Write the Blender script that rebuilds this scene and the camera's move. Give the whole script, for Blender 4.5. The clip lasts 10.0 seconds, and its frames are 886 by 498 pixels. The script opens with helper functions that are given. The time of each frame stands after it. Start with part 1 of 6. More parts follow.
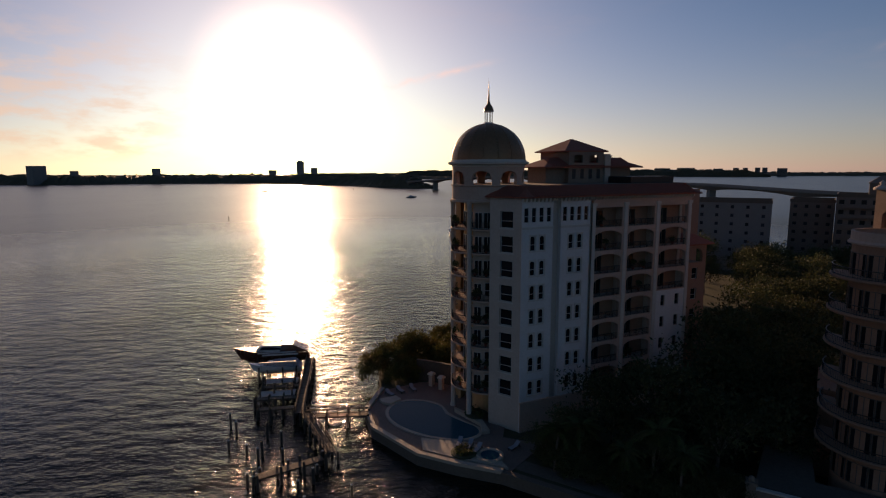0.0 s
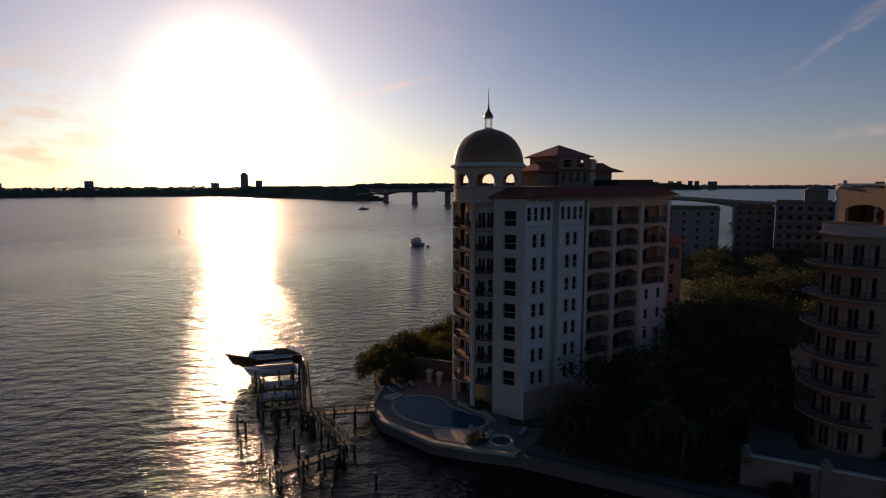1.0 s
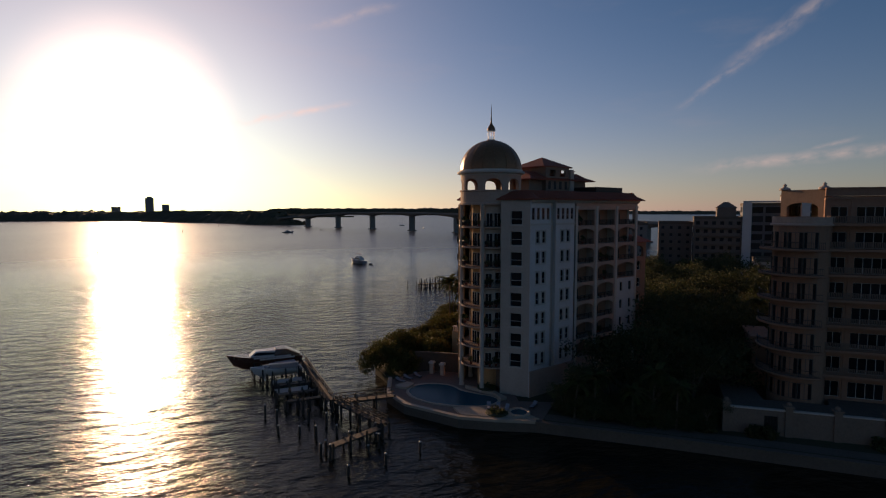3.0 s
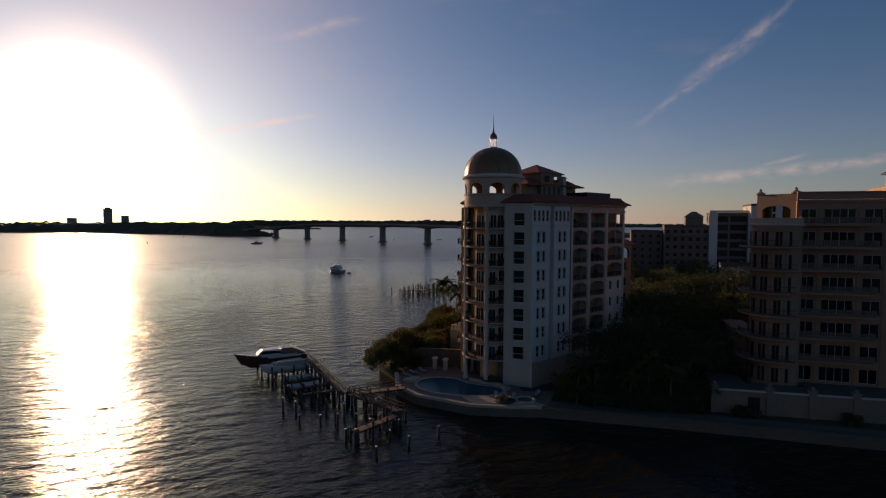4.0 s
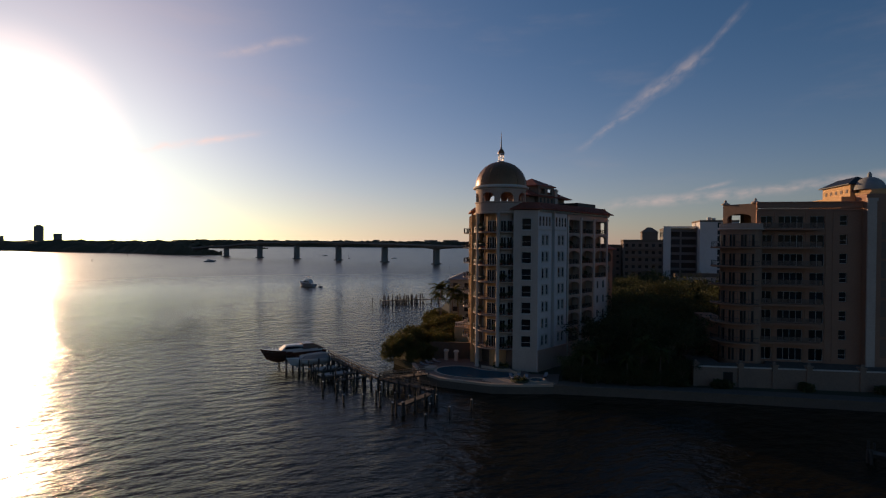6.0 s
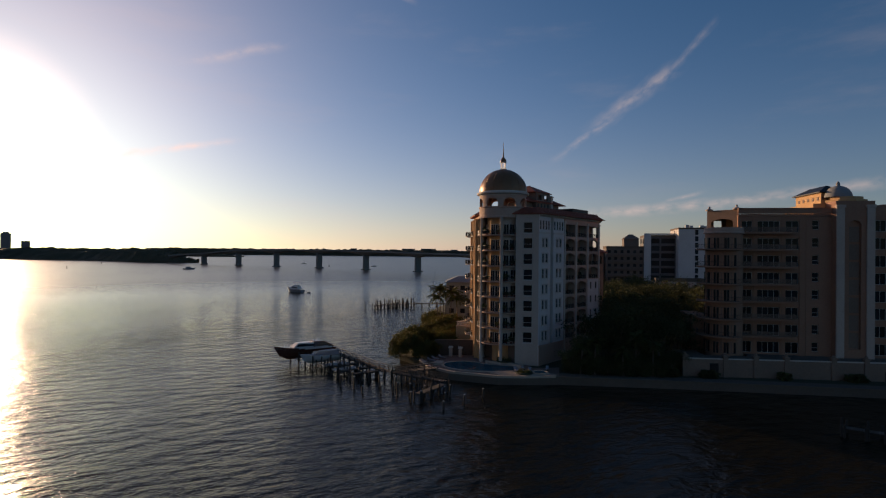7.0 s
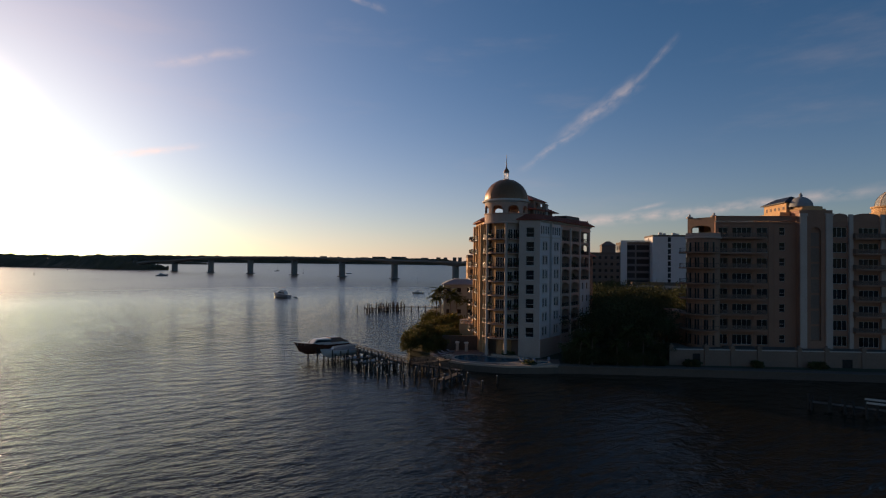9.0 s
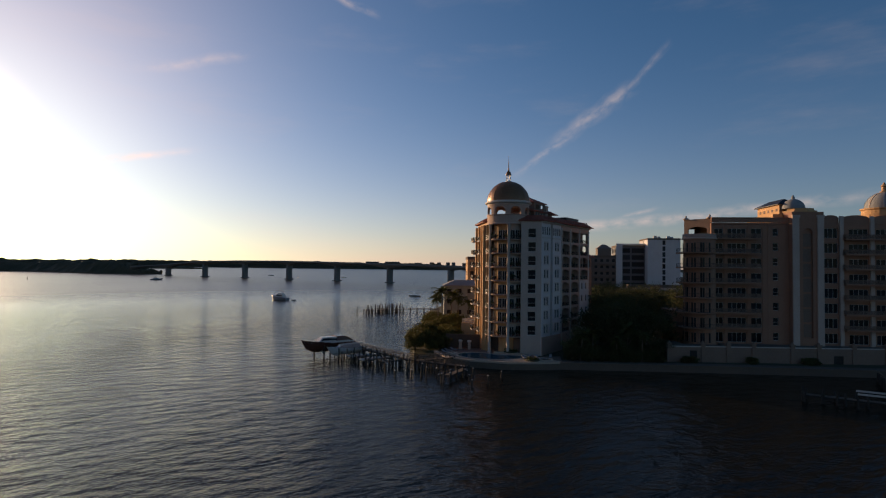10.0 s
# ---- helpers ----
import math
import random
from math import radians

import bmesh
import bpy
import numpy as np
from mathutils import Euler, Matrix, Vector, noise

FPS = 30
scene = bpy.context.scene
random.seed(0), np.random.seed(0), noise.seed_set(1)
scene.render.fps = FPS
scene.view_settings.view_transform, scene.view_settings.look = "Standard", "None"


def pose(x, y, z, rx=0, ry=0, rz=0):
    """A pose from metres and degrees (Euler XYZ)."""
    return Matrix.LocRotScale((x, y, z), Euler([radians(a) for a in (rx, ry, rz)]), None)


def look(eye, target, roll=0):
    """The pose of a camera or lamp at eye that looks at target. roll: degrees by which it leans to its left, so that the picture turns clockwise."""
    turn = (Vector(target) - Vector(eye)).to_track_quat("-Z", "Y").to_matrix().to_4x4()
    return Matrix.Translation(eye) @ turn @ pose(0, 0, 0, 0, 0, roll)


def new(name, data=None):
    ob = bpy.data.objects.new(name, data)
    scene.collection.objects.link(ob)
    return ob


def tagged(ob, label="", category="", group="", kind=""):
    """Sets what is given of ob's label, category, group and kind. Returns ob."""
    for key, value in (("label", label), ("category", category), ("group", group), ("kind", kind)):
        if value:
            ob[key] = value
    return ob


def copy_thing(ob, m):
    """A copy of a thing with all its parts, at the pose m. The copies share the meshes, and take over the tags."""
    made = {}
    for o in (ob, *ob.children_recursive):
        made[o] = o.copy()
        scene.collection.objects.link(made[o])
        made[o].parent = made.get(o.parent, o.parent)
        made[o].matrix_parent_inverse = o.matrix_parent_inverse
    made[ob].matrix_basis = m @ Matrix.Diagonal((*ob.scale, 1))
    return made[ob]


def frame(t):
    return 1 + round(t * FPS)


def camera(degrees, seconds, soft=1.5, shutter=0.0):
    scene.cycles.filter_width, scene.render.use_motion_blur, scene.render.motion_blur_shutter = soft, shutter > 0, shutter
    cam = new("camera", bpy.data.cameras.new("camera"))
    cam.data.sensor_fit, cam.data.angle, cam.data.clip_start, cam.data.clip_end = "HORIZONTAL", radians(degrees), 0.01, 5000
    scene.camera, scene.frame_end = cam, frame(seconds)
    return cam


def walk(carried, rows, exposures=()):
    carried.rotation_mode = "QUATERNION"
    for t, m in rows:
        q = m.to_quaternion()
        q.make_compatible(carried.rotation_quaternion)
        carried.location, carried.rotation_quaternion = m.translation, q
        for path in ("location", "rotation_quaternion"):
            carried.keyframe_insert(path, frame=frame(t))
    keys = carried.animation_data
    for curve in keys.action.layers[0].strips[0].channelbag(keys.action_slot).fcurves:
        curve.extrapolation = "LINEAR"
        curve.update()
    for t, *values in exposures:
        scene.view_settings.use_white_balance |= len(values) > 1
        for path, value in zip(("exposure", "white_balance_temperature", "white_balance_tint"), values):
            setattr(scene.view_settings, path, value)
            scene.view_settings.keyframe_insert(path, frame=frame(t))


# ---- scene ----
cam = camera(77.24, 10.0, 1.2)
PATH = [
    (0, (41.296, -71.180, 37.892), (-15.150, 10.141, 23.722), -0.21),
    (0.5, (38.738, -75.035, 37.258), (-13.745, 9.080, 24.211), -0.35),
    (1, (36.185, -79.135, 36.323), (-12.259, 7.538, 24.450), -0.15),
    (1.5, (33.709, -83.141, 35.478), (-11.005, 5.673, 24.861), -0.10),
    (2, (31.162, -86.962, 34.464), (-10.046, 3.677, 25.155), -0.01),
    (2.5, (28.658, -90.570, 33.605), (-9.296, 1.570, 25.257), -0.05),
    (4, (21.262, -102.254, 30.738), (-7.712, -6.673, 25.763), 0.17),
    (4.5, (18.809, -105.962, 29.925), (-7.678, -9.617, 25.896), 0.18),
    (5, (16.463, -109.746, 29.106), (-7.705, -12.760, 26.005), 0.30),
    (5.5, (13.871, -113.746, 28.227), (-8.024, -16.196, 26.094), 0.38),
    (7, (6.151, -126.180, 25.698), (-9.353, -27.390, 26.221), 0.56),
    (7.5, (3.668, -129.960, 25.329), (-9.872, -30.886, 26.337), 0.65),
    (8, (1.423, -133.404, 24.890), (-10.504, -34.128, 26.302), 0.71),
    (8.5, (-0.303, -136.097, 24.580), (-11.129, -36.700, 26.328), 0.73),
    (9, (-1.810, -138.343, 24.179), (-11.760, -38.861, 26.248), 0.68),
    (9.5, (-3.143, -140.260, 23.471), (-12.342, -40.716, 25.975), 0.72),
    (10, (-4.161, -141.839, 22.813), (-12.873, -42.265, 25.840), 0.73),
]
walk(cam, [(t, look(eye, target, roll)) for t, eye, target, roll in PATH],
     exposures=[(0.0, -0.28, 8250, 32), (2.5, -0.33, 8150, 30), (5.5, -0.28, 7950, 27), (7.0, -0.10, 7900, 26), (10.0, 0.07, 7900, 24)])

# ---- world, sun, exposure ----
SUN_AZ, SUN_EL = radians(-49.6), radians(8.3)
SUN_DIR = Vector((math.sin(SUN_AZ) * math.cos(SUN_EL), math.cos(SUN_AZ) * math.cos(SUN_EL), math.sin(SUN_EL)))


class Nodes:
    """Short hand for building node trees."""

    def __init__(self, tree):
        self.tree = tree
        tree.nodes.clear()

    def put(self, kind, ins=None, **props):
        nd = self.tree.nodes.new(kind)
        for key, value in props.items():
            setattr(nd, key, value)
        for key, value in (ins or {}).items():
            if isinstance(value, bpy.types.NodeSocket):
                self.tree.links.new(value, nd.inputs[key])
            else:
                nd.inputs[key].default_value = value
        return nd

    def math(self, op, a, b=0.0, c=0.0, clamp=False):
        return self.put("ShaderNodeMath", {0: a, 1: b, 2: c}, operation=op, use_clamp=clamp).outputs[0]

    def span(self, v, a, b, c=0.0, d=1.0, smooth=True):
        return self.put("ShaderNodeMapRange", {0: v, 1: a, 2: b, 3: c, 4: d},
                        interpolation_type="SMOOTHSTEP" if smooth else "LINEAR").outputs[0]

    def noise(self, vec, scale, detail=3.0, rough=0.55):
        return self.put("ShaderNodeTexNoise", {"Vector": vec, "Scale": scale, "Detail": detail, "Roughness": rough}).outputs["Fac"]

    def mix(self, fac, a, b, blend="MIX"):
        nd = self.put("ShaderNodeMix", {"Factor": fac}, data_type="RGBA", blend_type=blend)
        for slot, value in ((6, a), (7, b)):
            if isinstance(value, bpy.types.NodeSocket):
                self.tree.links.new(value, nd.inputs[slot])
            else:
                nd.inputs[slot].default_value = (*value, 1) if len(value) == 3 else value
        return nd.outputs[2]


def build_world():
    world = bpy.data.worlds.new("evening_sky")
    world.use_nodes = True
    scene.world = world
    n = Nodes(world.node_tree)
    way = n.put("ShaderNodeTexCoord").outputs["Generated"]
    sky = n.put("ShaderNodeTexSky", sky_type="NISHITA", sun_disc=False, sun_elevation=SUN_EL,
                sun_rotation=SUN_AZ, air_density=1.0, dust_density=0.5, ozone_density=1.5, altitude=0.0)
    n.tree.links.new(way, sky.inputs["Vector"])
    sep = n.put("ShaderNodeSeparateXYZ", {0: way})
    x, y, z = sep.outputs
    az = n.math("MULTIPLY", n.math("ARCTAN2", x, y), 57.2958)
    el = n.math("MULTIPLY", n.math("ARCSINE", z), 57.2958)
    flat = n.put("ShaderNodeCombineXYZ", {0: az, 1: n.math("MULTIPLY", el, 4.0)}).outputs[0]
    wisp = n.noise(n.put("ShaderNodeVectorMath", {0: flat, "Scale": 0.045}, operation="SCALE").outputs[0], 1.0, 6.0, 0.6)
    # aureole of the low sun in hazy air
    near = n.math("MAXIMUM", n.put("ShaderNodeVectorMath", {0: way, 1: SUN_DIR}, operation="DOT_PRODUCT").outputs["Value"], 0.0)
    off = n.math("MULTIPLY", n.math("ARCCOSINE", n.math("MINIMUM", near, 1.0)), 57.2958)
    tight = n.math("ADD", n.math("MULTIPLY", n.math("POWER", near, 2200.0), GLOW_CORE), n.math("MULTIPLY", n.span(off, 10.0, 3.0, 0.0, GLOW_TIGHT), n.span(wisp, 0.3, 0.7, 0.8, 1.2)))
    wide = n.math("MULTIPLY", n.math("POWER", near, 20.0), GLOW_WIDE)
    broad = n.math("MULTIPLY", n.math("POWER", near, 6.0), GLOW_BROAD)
    veil = n.span(wisp, 0.5, 0.8)
    base = n.put("ShaderNodeVectorMath", {0: sky.outputs[0], 1: [SKY * c for c in SKY_TINT]}, operation="MULTIPLY").outputs[0]
    total = n.mix(n.math("MULTIPLY", veil, 0.14), base, (0.42, 0.41, 0.42))
    # streaks of high cirrus and one torn vapour trail
    cloud = None
    for a0, e0, a1, e1, width, amount in STREAKS:
        length = math.hypot(a1 - a0, e1 - e0)
        c, s = (a1 - a0) / length, (e1 - e0) / length
        da, de = n.math("SUBTRACT", az, a0), n.math("SUBTRACT", el, e0)
        along = n.math("ADD", n.math("MULTIPLY", da, c), n.math("MULTIPLY", de, s))
        wave = n.noise(n.put("ShaderNodeCombineXYZ", {0: along, 1: a0}).outputs[0], 0.35, 2.0)
        cross = n.math("ADD", n.math("SUBTRACT", n.math("MULTIPLY", de, c), n.math("MULTIPLY", da, s)),
                       n.math("MULTIPLY", n.math("SUBTRACT", wave, 0.5), width * 1.1))
        rag = n.noise(n.put("ShaderNodeCombineXYZ", {0: n.math("MULTIPLY", along, 0.5), 1: n.math("MULTIPLY", cross, 0.9), 2: a0}).outputs[0], 1.1, 4.0, 0.55)
        body = n.math("SUBTRACT", 1.0, n.math("DIVIDE", n.math("ABSOLUTE", cross), width), clamp=True)
        ends = n.math("MULTIPLY", n.span(along, 0.0, length * 0.2), n.span(along, length * 0.55, length, 1.0, 0.0))
        m = n.math("MULTIPLY", n.math("MULTIPLY", n.math("POWER", body, 1.3), ends), n.math("MULTIPLY", n.span(rag, 0.25, 0.72), amount))
        cloud = m if cloud is None else n.math("MAXIMUM", cloud, m)
    total = n.mix(cloud, total, (0.62, 0.58, 0.55))
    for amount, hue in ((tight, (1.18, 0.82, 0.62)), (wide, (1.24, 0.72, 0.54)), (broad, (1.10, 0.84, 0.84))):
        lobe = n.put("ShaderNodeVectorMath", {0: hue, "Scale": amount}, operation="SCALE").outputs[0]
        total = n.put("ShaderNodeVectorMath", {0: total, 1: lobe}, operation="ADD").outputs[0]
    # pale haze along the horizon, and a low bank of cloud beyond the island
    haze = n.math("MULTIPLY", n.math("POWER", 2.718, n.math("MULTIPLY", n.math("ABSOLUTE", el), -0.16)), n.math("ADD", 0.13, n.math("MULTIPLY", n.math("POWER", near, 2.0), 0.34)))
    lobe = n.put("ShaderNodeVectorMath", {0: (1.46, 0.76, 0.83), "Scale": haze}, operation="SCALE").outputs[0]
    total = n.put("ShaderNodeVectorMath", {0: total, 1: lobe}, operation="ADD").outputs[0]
    puff = n.noise(n.put("ShaderNodeCombineXYZ", {0: n.math("MULTIPLY", az, 0.5), 1: n.math("MULTIPLY", el, 1.5)}).outputs[0], 0.45, 6.0, 0.6)
    bank = n.math("MULTIPLY", n.math("MULTIPLY", n.span(el, 0.3, 2.0), n.span(el, 4.0, 16.0, 1.0, 0.0)), n.math("MULTIPLY", n.span(az, -56.0, -66.0), n.span(puff, 0.40, 0.66)))
    total = n.mix(n.math("MULTIPLY", bank, 0.6), total, (0.92, 0.74, 0.56))
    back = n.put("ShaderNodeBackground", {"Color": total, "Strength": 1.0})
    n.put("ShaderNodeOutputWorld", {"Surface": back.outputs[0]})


SKY, SKY_TINT = 0.067, (0.29, 0.93, 1.54)
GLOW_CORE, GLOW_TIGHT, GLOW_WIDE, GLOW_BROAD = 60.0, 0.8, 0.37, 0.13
# azimuth and elevation of each streak's ends, half width, amount
STREAKS = [
    (17.6, 21.3, 10.6, 14.4, 0.5, 0.22),
    (14.6, 17.9, 4.4, 11.2, 1.05, 0.36),
    (8.8, 13.6, 1.2, 8.7, 0.5, 0.36),
    (-41.5, 7.9, -28.0, 10.8, 0.5, 0.6),
    (-35.0, 16.9, -23.0, 20.2, 0.7, 0.26),
    (-17.0, 25.8, -11.4, 24.1, 0.5, 0.4),
    (2.0, 3.5, 40.0, 6.8, 0.75, 0.45),
    (12.6, 4.9, 16.8, 6.0, 0.3, 0.4),
    (-86.0, 13.0, -60.0, 16.5, 1.3, 0.4),
    (-84.0, 20.5, -62.0, 17.0, 1.0, 0.3),
]
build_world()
sun_lamp = new("sun", bpy.data.lights.new("sun", "SUN"))
sun_lamp.data.energy, sun_lamp.data.angle, sun_lamp.data.color = 4.5, radians(0.53), (1.0, 0.74, 0.46)
sun_lamp.matrix_basis = look(SUN_DIR * 500, (0, 0, 0))
scene.view_settings.exposure = 0.0

# ---- materials ----
def material(name, base, other=None, scale=1.0, rough=0.7, bump=0.1, bump_scale=20.0, metal=0.0, stain=0.35, per_object=0.0, spec=0.4):
    """A surface with two scales of variation, grain relief and object-wise shifts."""
    m = bpy.data.materials.new(name)
    m.use_nodes = True
    n = Nodes(m.node_tree)
    pos = n.put("ShaderNodeNewGeometry").outputs["Position"]
    other = other or tuple(c * 0.72 for c in base)
    big = n.span(n.noise(pos, 0.22 * scale, 5.0, 0.6), 0.35, 0.7)
    fine = n.noise(pos, 3.1 * scale, 6.0, 0.65)
    col = n.mix(n.math("MULTIPLY", big, stain), base, other)
    col = n.mix(n.math("MULTIPLY", n.span(fine, 0.4, 0.75), 0.45), col, other)
    if per_object:
        rnd = n.put("ShaderNodeObjectInfo").outputs["Random"]
        val = n.put("ShaderNodeHueSaturation", {"Value": n.span(rnd, 0, 1, 1 - per_object, 1 + per_object, False), "Color": col})
        col = val.outputs[0]
    grain = n.noise(pos, bump_scale, 4.0, 0.6)
    rel = n.put("ShaderNodeBump", {"Strength": bump, "Distance": 0.05, "Height": grain})
    bs = n.put("ShaderNodeBsdfPrincipled", {"Base Color": col, "Roughness": n.span(fine, 0.2, 0.8, max(rough - 0.12, 0.02), min(rough + 0.1, 1.0)),
                                            "Metallic": metal, "Normal": rel.outputs[0], "Specular IOR Level": spec})
    n.put("ShaderNodeOutputMaterial", {"Surface": bs.outputs[0]})
    return m


def water_material():
    m = bpy.data.materials.new("bay_water")
    m.use_nodes = True
    n = Nodes(m.node_tree)
    pos = n.put("ShaderNodeNewGeometry").outputs["Position"]
    turned = n.put("ShaderNodeMapping", {"Vector": pos, "Rotation": (0, 0, radians(36)), "Scale": (1.7, 1.0, 1.0)}, vector_type="TEXTURE").outputs[0]
    h1 = n.noise(turned, 0.11, 2.0, 0.5)
    h2 = n.noise(turned, 0.42, 3.0, 0.5)
    h3 = n.noise(turned, 2.2, 3.0, 0.6)
    patch = n.span(n.noise(n.put("ShaderNodeMapping", {"Vector": pos, "Scale": (1, 0.35, 1)}).outputs[0], 0.012, 4.0, 0.6), 0.3, 0.7, 0.55, 1.25)
    h4 = n.noise(turned, 7.0, 2.0, 0.5)
    h = n.math("ADD", n.math("MULTIPLY", h1, 1.2), n.math("ADD", n.math("MULTIPLY", h2, 1.65), n.math("ADD", n.math("MULTIPLY", h3, 0.33), n.math("MULTIPLY", h4, 0.07))))
    out = n.put("ShaderNodeVectorMath", {0: pos}, operation="LENGTH").outputs["Value"]
    ruffle = n.span(out, 60.0, 400.0, 0.06, 0.28)
    far = n.span(out, 60.0, 280.0, 1.1, 0.55)
    rel = n.put("ShaderNodeBump", {"Strength": 1.0, "Distance": 1.0, "Height": n.math("MULTIPLY", n.math("MULTIPLY", h, far), n.math("MULTIPLY", patch, WAVE))})
    bs = n.put("ShaderNodeBsdfPrincipled", {"Base Color": (0.010, 0.009, 0.005, 1), "Roughness": ruffle, "IOR": 1.28, "Specular IOR Level": 0.4, "Normal": rel.outputs[0]})
    n.put("ShaderNodeOutputMaterial", {"Surface": bs.outputs[0]})
    return m


def glass_material(name, tint, rough=0.03, through_light=0.35):
    m = bpy.data.materials.new(name)
    m.use_nodes = True
    n = Nodes(m.node_tree)
    rnd = n.put("ShaderNodeObjectInfo").outputs["Random"]
    col = n.mix(rnd, tint, tuple(c * 0.35 for c in tint))
    pos = n.put("ShaderNodeNewGeometry").outputs["Position"]
    rel = n.put("ShaderNodeBump", {"Strength": 0.03, "Distance": 0.05, "Height": n.noise(pos, 0.9, 1.0)})
    bs = n.put("ShaderNodeBsdfPrincipled", {"Base Color": col, "Roughness": rough, "IOR": 1.5, "Specular IOR Level": 0.08, "Transmission Weight": through_light, "Normal": rel.outputs[0]})
    n.put("ShaderNodeOutputMaterial", {"Surface": bs.outputs[0]})
    return m


def leaf_material(name, a, b, c):
    m = bpy.data.materials.new(name)
    m.use_nodes = True
    n = Nodes(m.node_tree)
    isl = n.put("ShaderNodeNewGeometry")
    rnd = n.put("ShaderNodeObjectInfo").outputs["Random"]
    col = n.mix(isl.outputs["Random Per Island"], a, b)
    patch = n.span(n.noise(isl.outputs["Position"], 0.5, 3.0), 0.45, 0.65)
    col = n.mix(n.math("MULTIPLY", patch, 0.6), col, c)
    col = n.put("ShaderNodeHueSaturation", {"Value": n.span(rnd, 0, 1, 0.75, 1.25, False), "Color": col}).outputs[0]
    bs = n.put("ShaderNodeBsdfPrincipled", {"Base Color": col, "Roughness": 0.7, "Specular IOR Level": 0.12})
    tr = n.put("ShaderNodeBsdfTranslucent", {"Color": col})
    mx = n.put("ShaderNodeMixShader", {0: 0.25, 1: bs.outputs[0], 2: tr.outputs[0]})
    n.put("ShaderNodeOutputMaterial", {"Surface": mx.outputs[0]})
    return m


WAVE = 0.35
WATER = water_material()
STUCCO = material("pale_stucco", (0.46, 0.375, 0.32), (0.34, 0.27, 0.225), bump=0.15, rough=0.85)
STUCCO_WHITE = material("white_stucco", (0.55, 0.53, 0.52), (0.42, 0.395, 0.38), bump=0.12, rough=0.85)
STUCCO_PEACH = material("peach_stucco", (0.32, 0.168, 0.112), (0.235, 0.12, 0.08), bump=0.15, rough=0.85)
STUCCO_ROSE = material("rose_stucco", (0.46, 0.31, 0.245), (0.34, 0.22, 0.17), bump=0.15, rough=0.85)
STUCCO_OCHRE = material("ochre_stucco", (0.50, 0.30, 0.15), (0.37, 0.215, 0.105), bump=0.15, rough=0.85)
TRIM = material("cream_trim", (0.50, 0.45, 0.40), (0.38, 0.34, 0.30), bump=0.08, rough=0.75)
TILE = material("terracotta_tile", (0.29, 0.07, 0.04), (0.17, 0.045, 0.028), rough=0.75, bump=0.2, per_object=0.25)
COPPER = material("bronze_dome_metal", (0.25, 0.115, 0.055), (0.13, 0.062, 0.032), rough=0.42, metal=0.35, bump=0.05)
IRON = material("dark_iron", (0.03, 0.03, 0.032), rough=0.5, metal=0.6, bump=0.05)
WHITE_METAL = material("white_painted_metal", (0.46, 0.455, 0.44), rough=0.45, bump=0.03)
GLASS = glass_material("dark_window_glass", (0.014, 0.017, 0.022), 0.05, 0.0)
FAR_GLASS = glass_material("grey_far_glass", (0.035, 0.038, 0.042), 0.3, 0.0)
CONCRETE = material("weathered_concrete", (0.13, 0.098, 0.076), (0.08, 0.062, 0.05), rough=0.9, bump=0.25)
BRIDGE_CONCRETE = material("bridge_concrete", (0.22, 0.205, 0.19), (0.15, 0.14, 0.13), rough=0.9, bump=0.2, scale=0.3)
PAVING = material("pink_pool_paving", (0.21, 0.135, 0.108), (0.145, 0.095, 0.077), rough=0.85, bump=0.15)
COPING = material("pale_coping_stone", (0.38, 0.305, 0.24), (0.27, 0.22, 0.17), rough=0.7, bump=0.15)
SOIL = material("dark_soil_and_grass", (0.05, 0.055, 0.025), (0.03, 0.03, 0.018), rough=0.95, bump=0.5, bump_scale=6.0)
WOOD = material("weathered_dock_wood", (0.12, 0.092, 0.07), (0.06, 0.048, 0.038), rough=0.85, bump=0.35, per_object=0.25)
PILE_WOOD = material("wet_pile_wood", (0.032, 0.028, 0.024), (0.018, 0.016, 0.014), rough=0.8, bump=0.4)
# Leaf tones lifted and browned: distance haze put into the colour
FAR_TREES = leaf_material("far_foliage", (0.085, 0.075, 0.045), (0.12, 0.095, 0.06), (0.075, 0.07, 0.042))
LEAF = leaf_material("broad_leaves", (0.055, 0.062, 0.018), (0.095, 0.092, 0.026), (0.12, 0.08, 0.028))
LEAF_DARK = leaf_material("dark_leaves", (0.042, 0.056, 0.024), (0.072, 0.082, 0.034), (0.085, 0.072, 0.034))
PALM_LEAF = leaf_material("palm_fronds", (0.05, 0.075, 0.022), (0.085, 0.10, 0.035), (0.12, 0.10, 0.05))
BARK = material("grey_brown_bark", (0.16, 0.12, 0.09), (0.08, 0.06, 0.045), rough=0.95, bump=0.6)
GARDEN_WALL = material("tan_garden_wall", (0.22, 0.15, 0.115), (0.14, 0.10, 0.078), rough=0.9, bump=0.25)
SAGE_WALL = material("sage_rendered_wall", (0.27, 0.30, 0.27), (0.20, 0.22, 0.20), rough=0.85)
GREY_WALL = material("grey_rendered_wall", (0.19, 0.18, 0.175), (0.14, 0.132, 0.128), rough=0.85)
SLATE_WALL = material("slate_grey_cladding", (0.12, 0.12, 0.125), (0.085, 0.085, 0.09), rough=0.7)
BROWN_WALL = material("brown_rendered_wall", (0.17, 0.13, 0.11), (0.12, 0.094, 0.08), rough=0.85)
BANK_WALL = material("dark_brown_retaining_wall", (0.085, 0.058, 0.044), (0.055, 0.038, 0.03), rough=0.9, bump=0.25)
POOL_TILE = material("blue_pool_tile", (0.03, 0.16, 0.28), (0.022, 0.11, 0.21), rough=0.3)
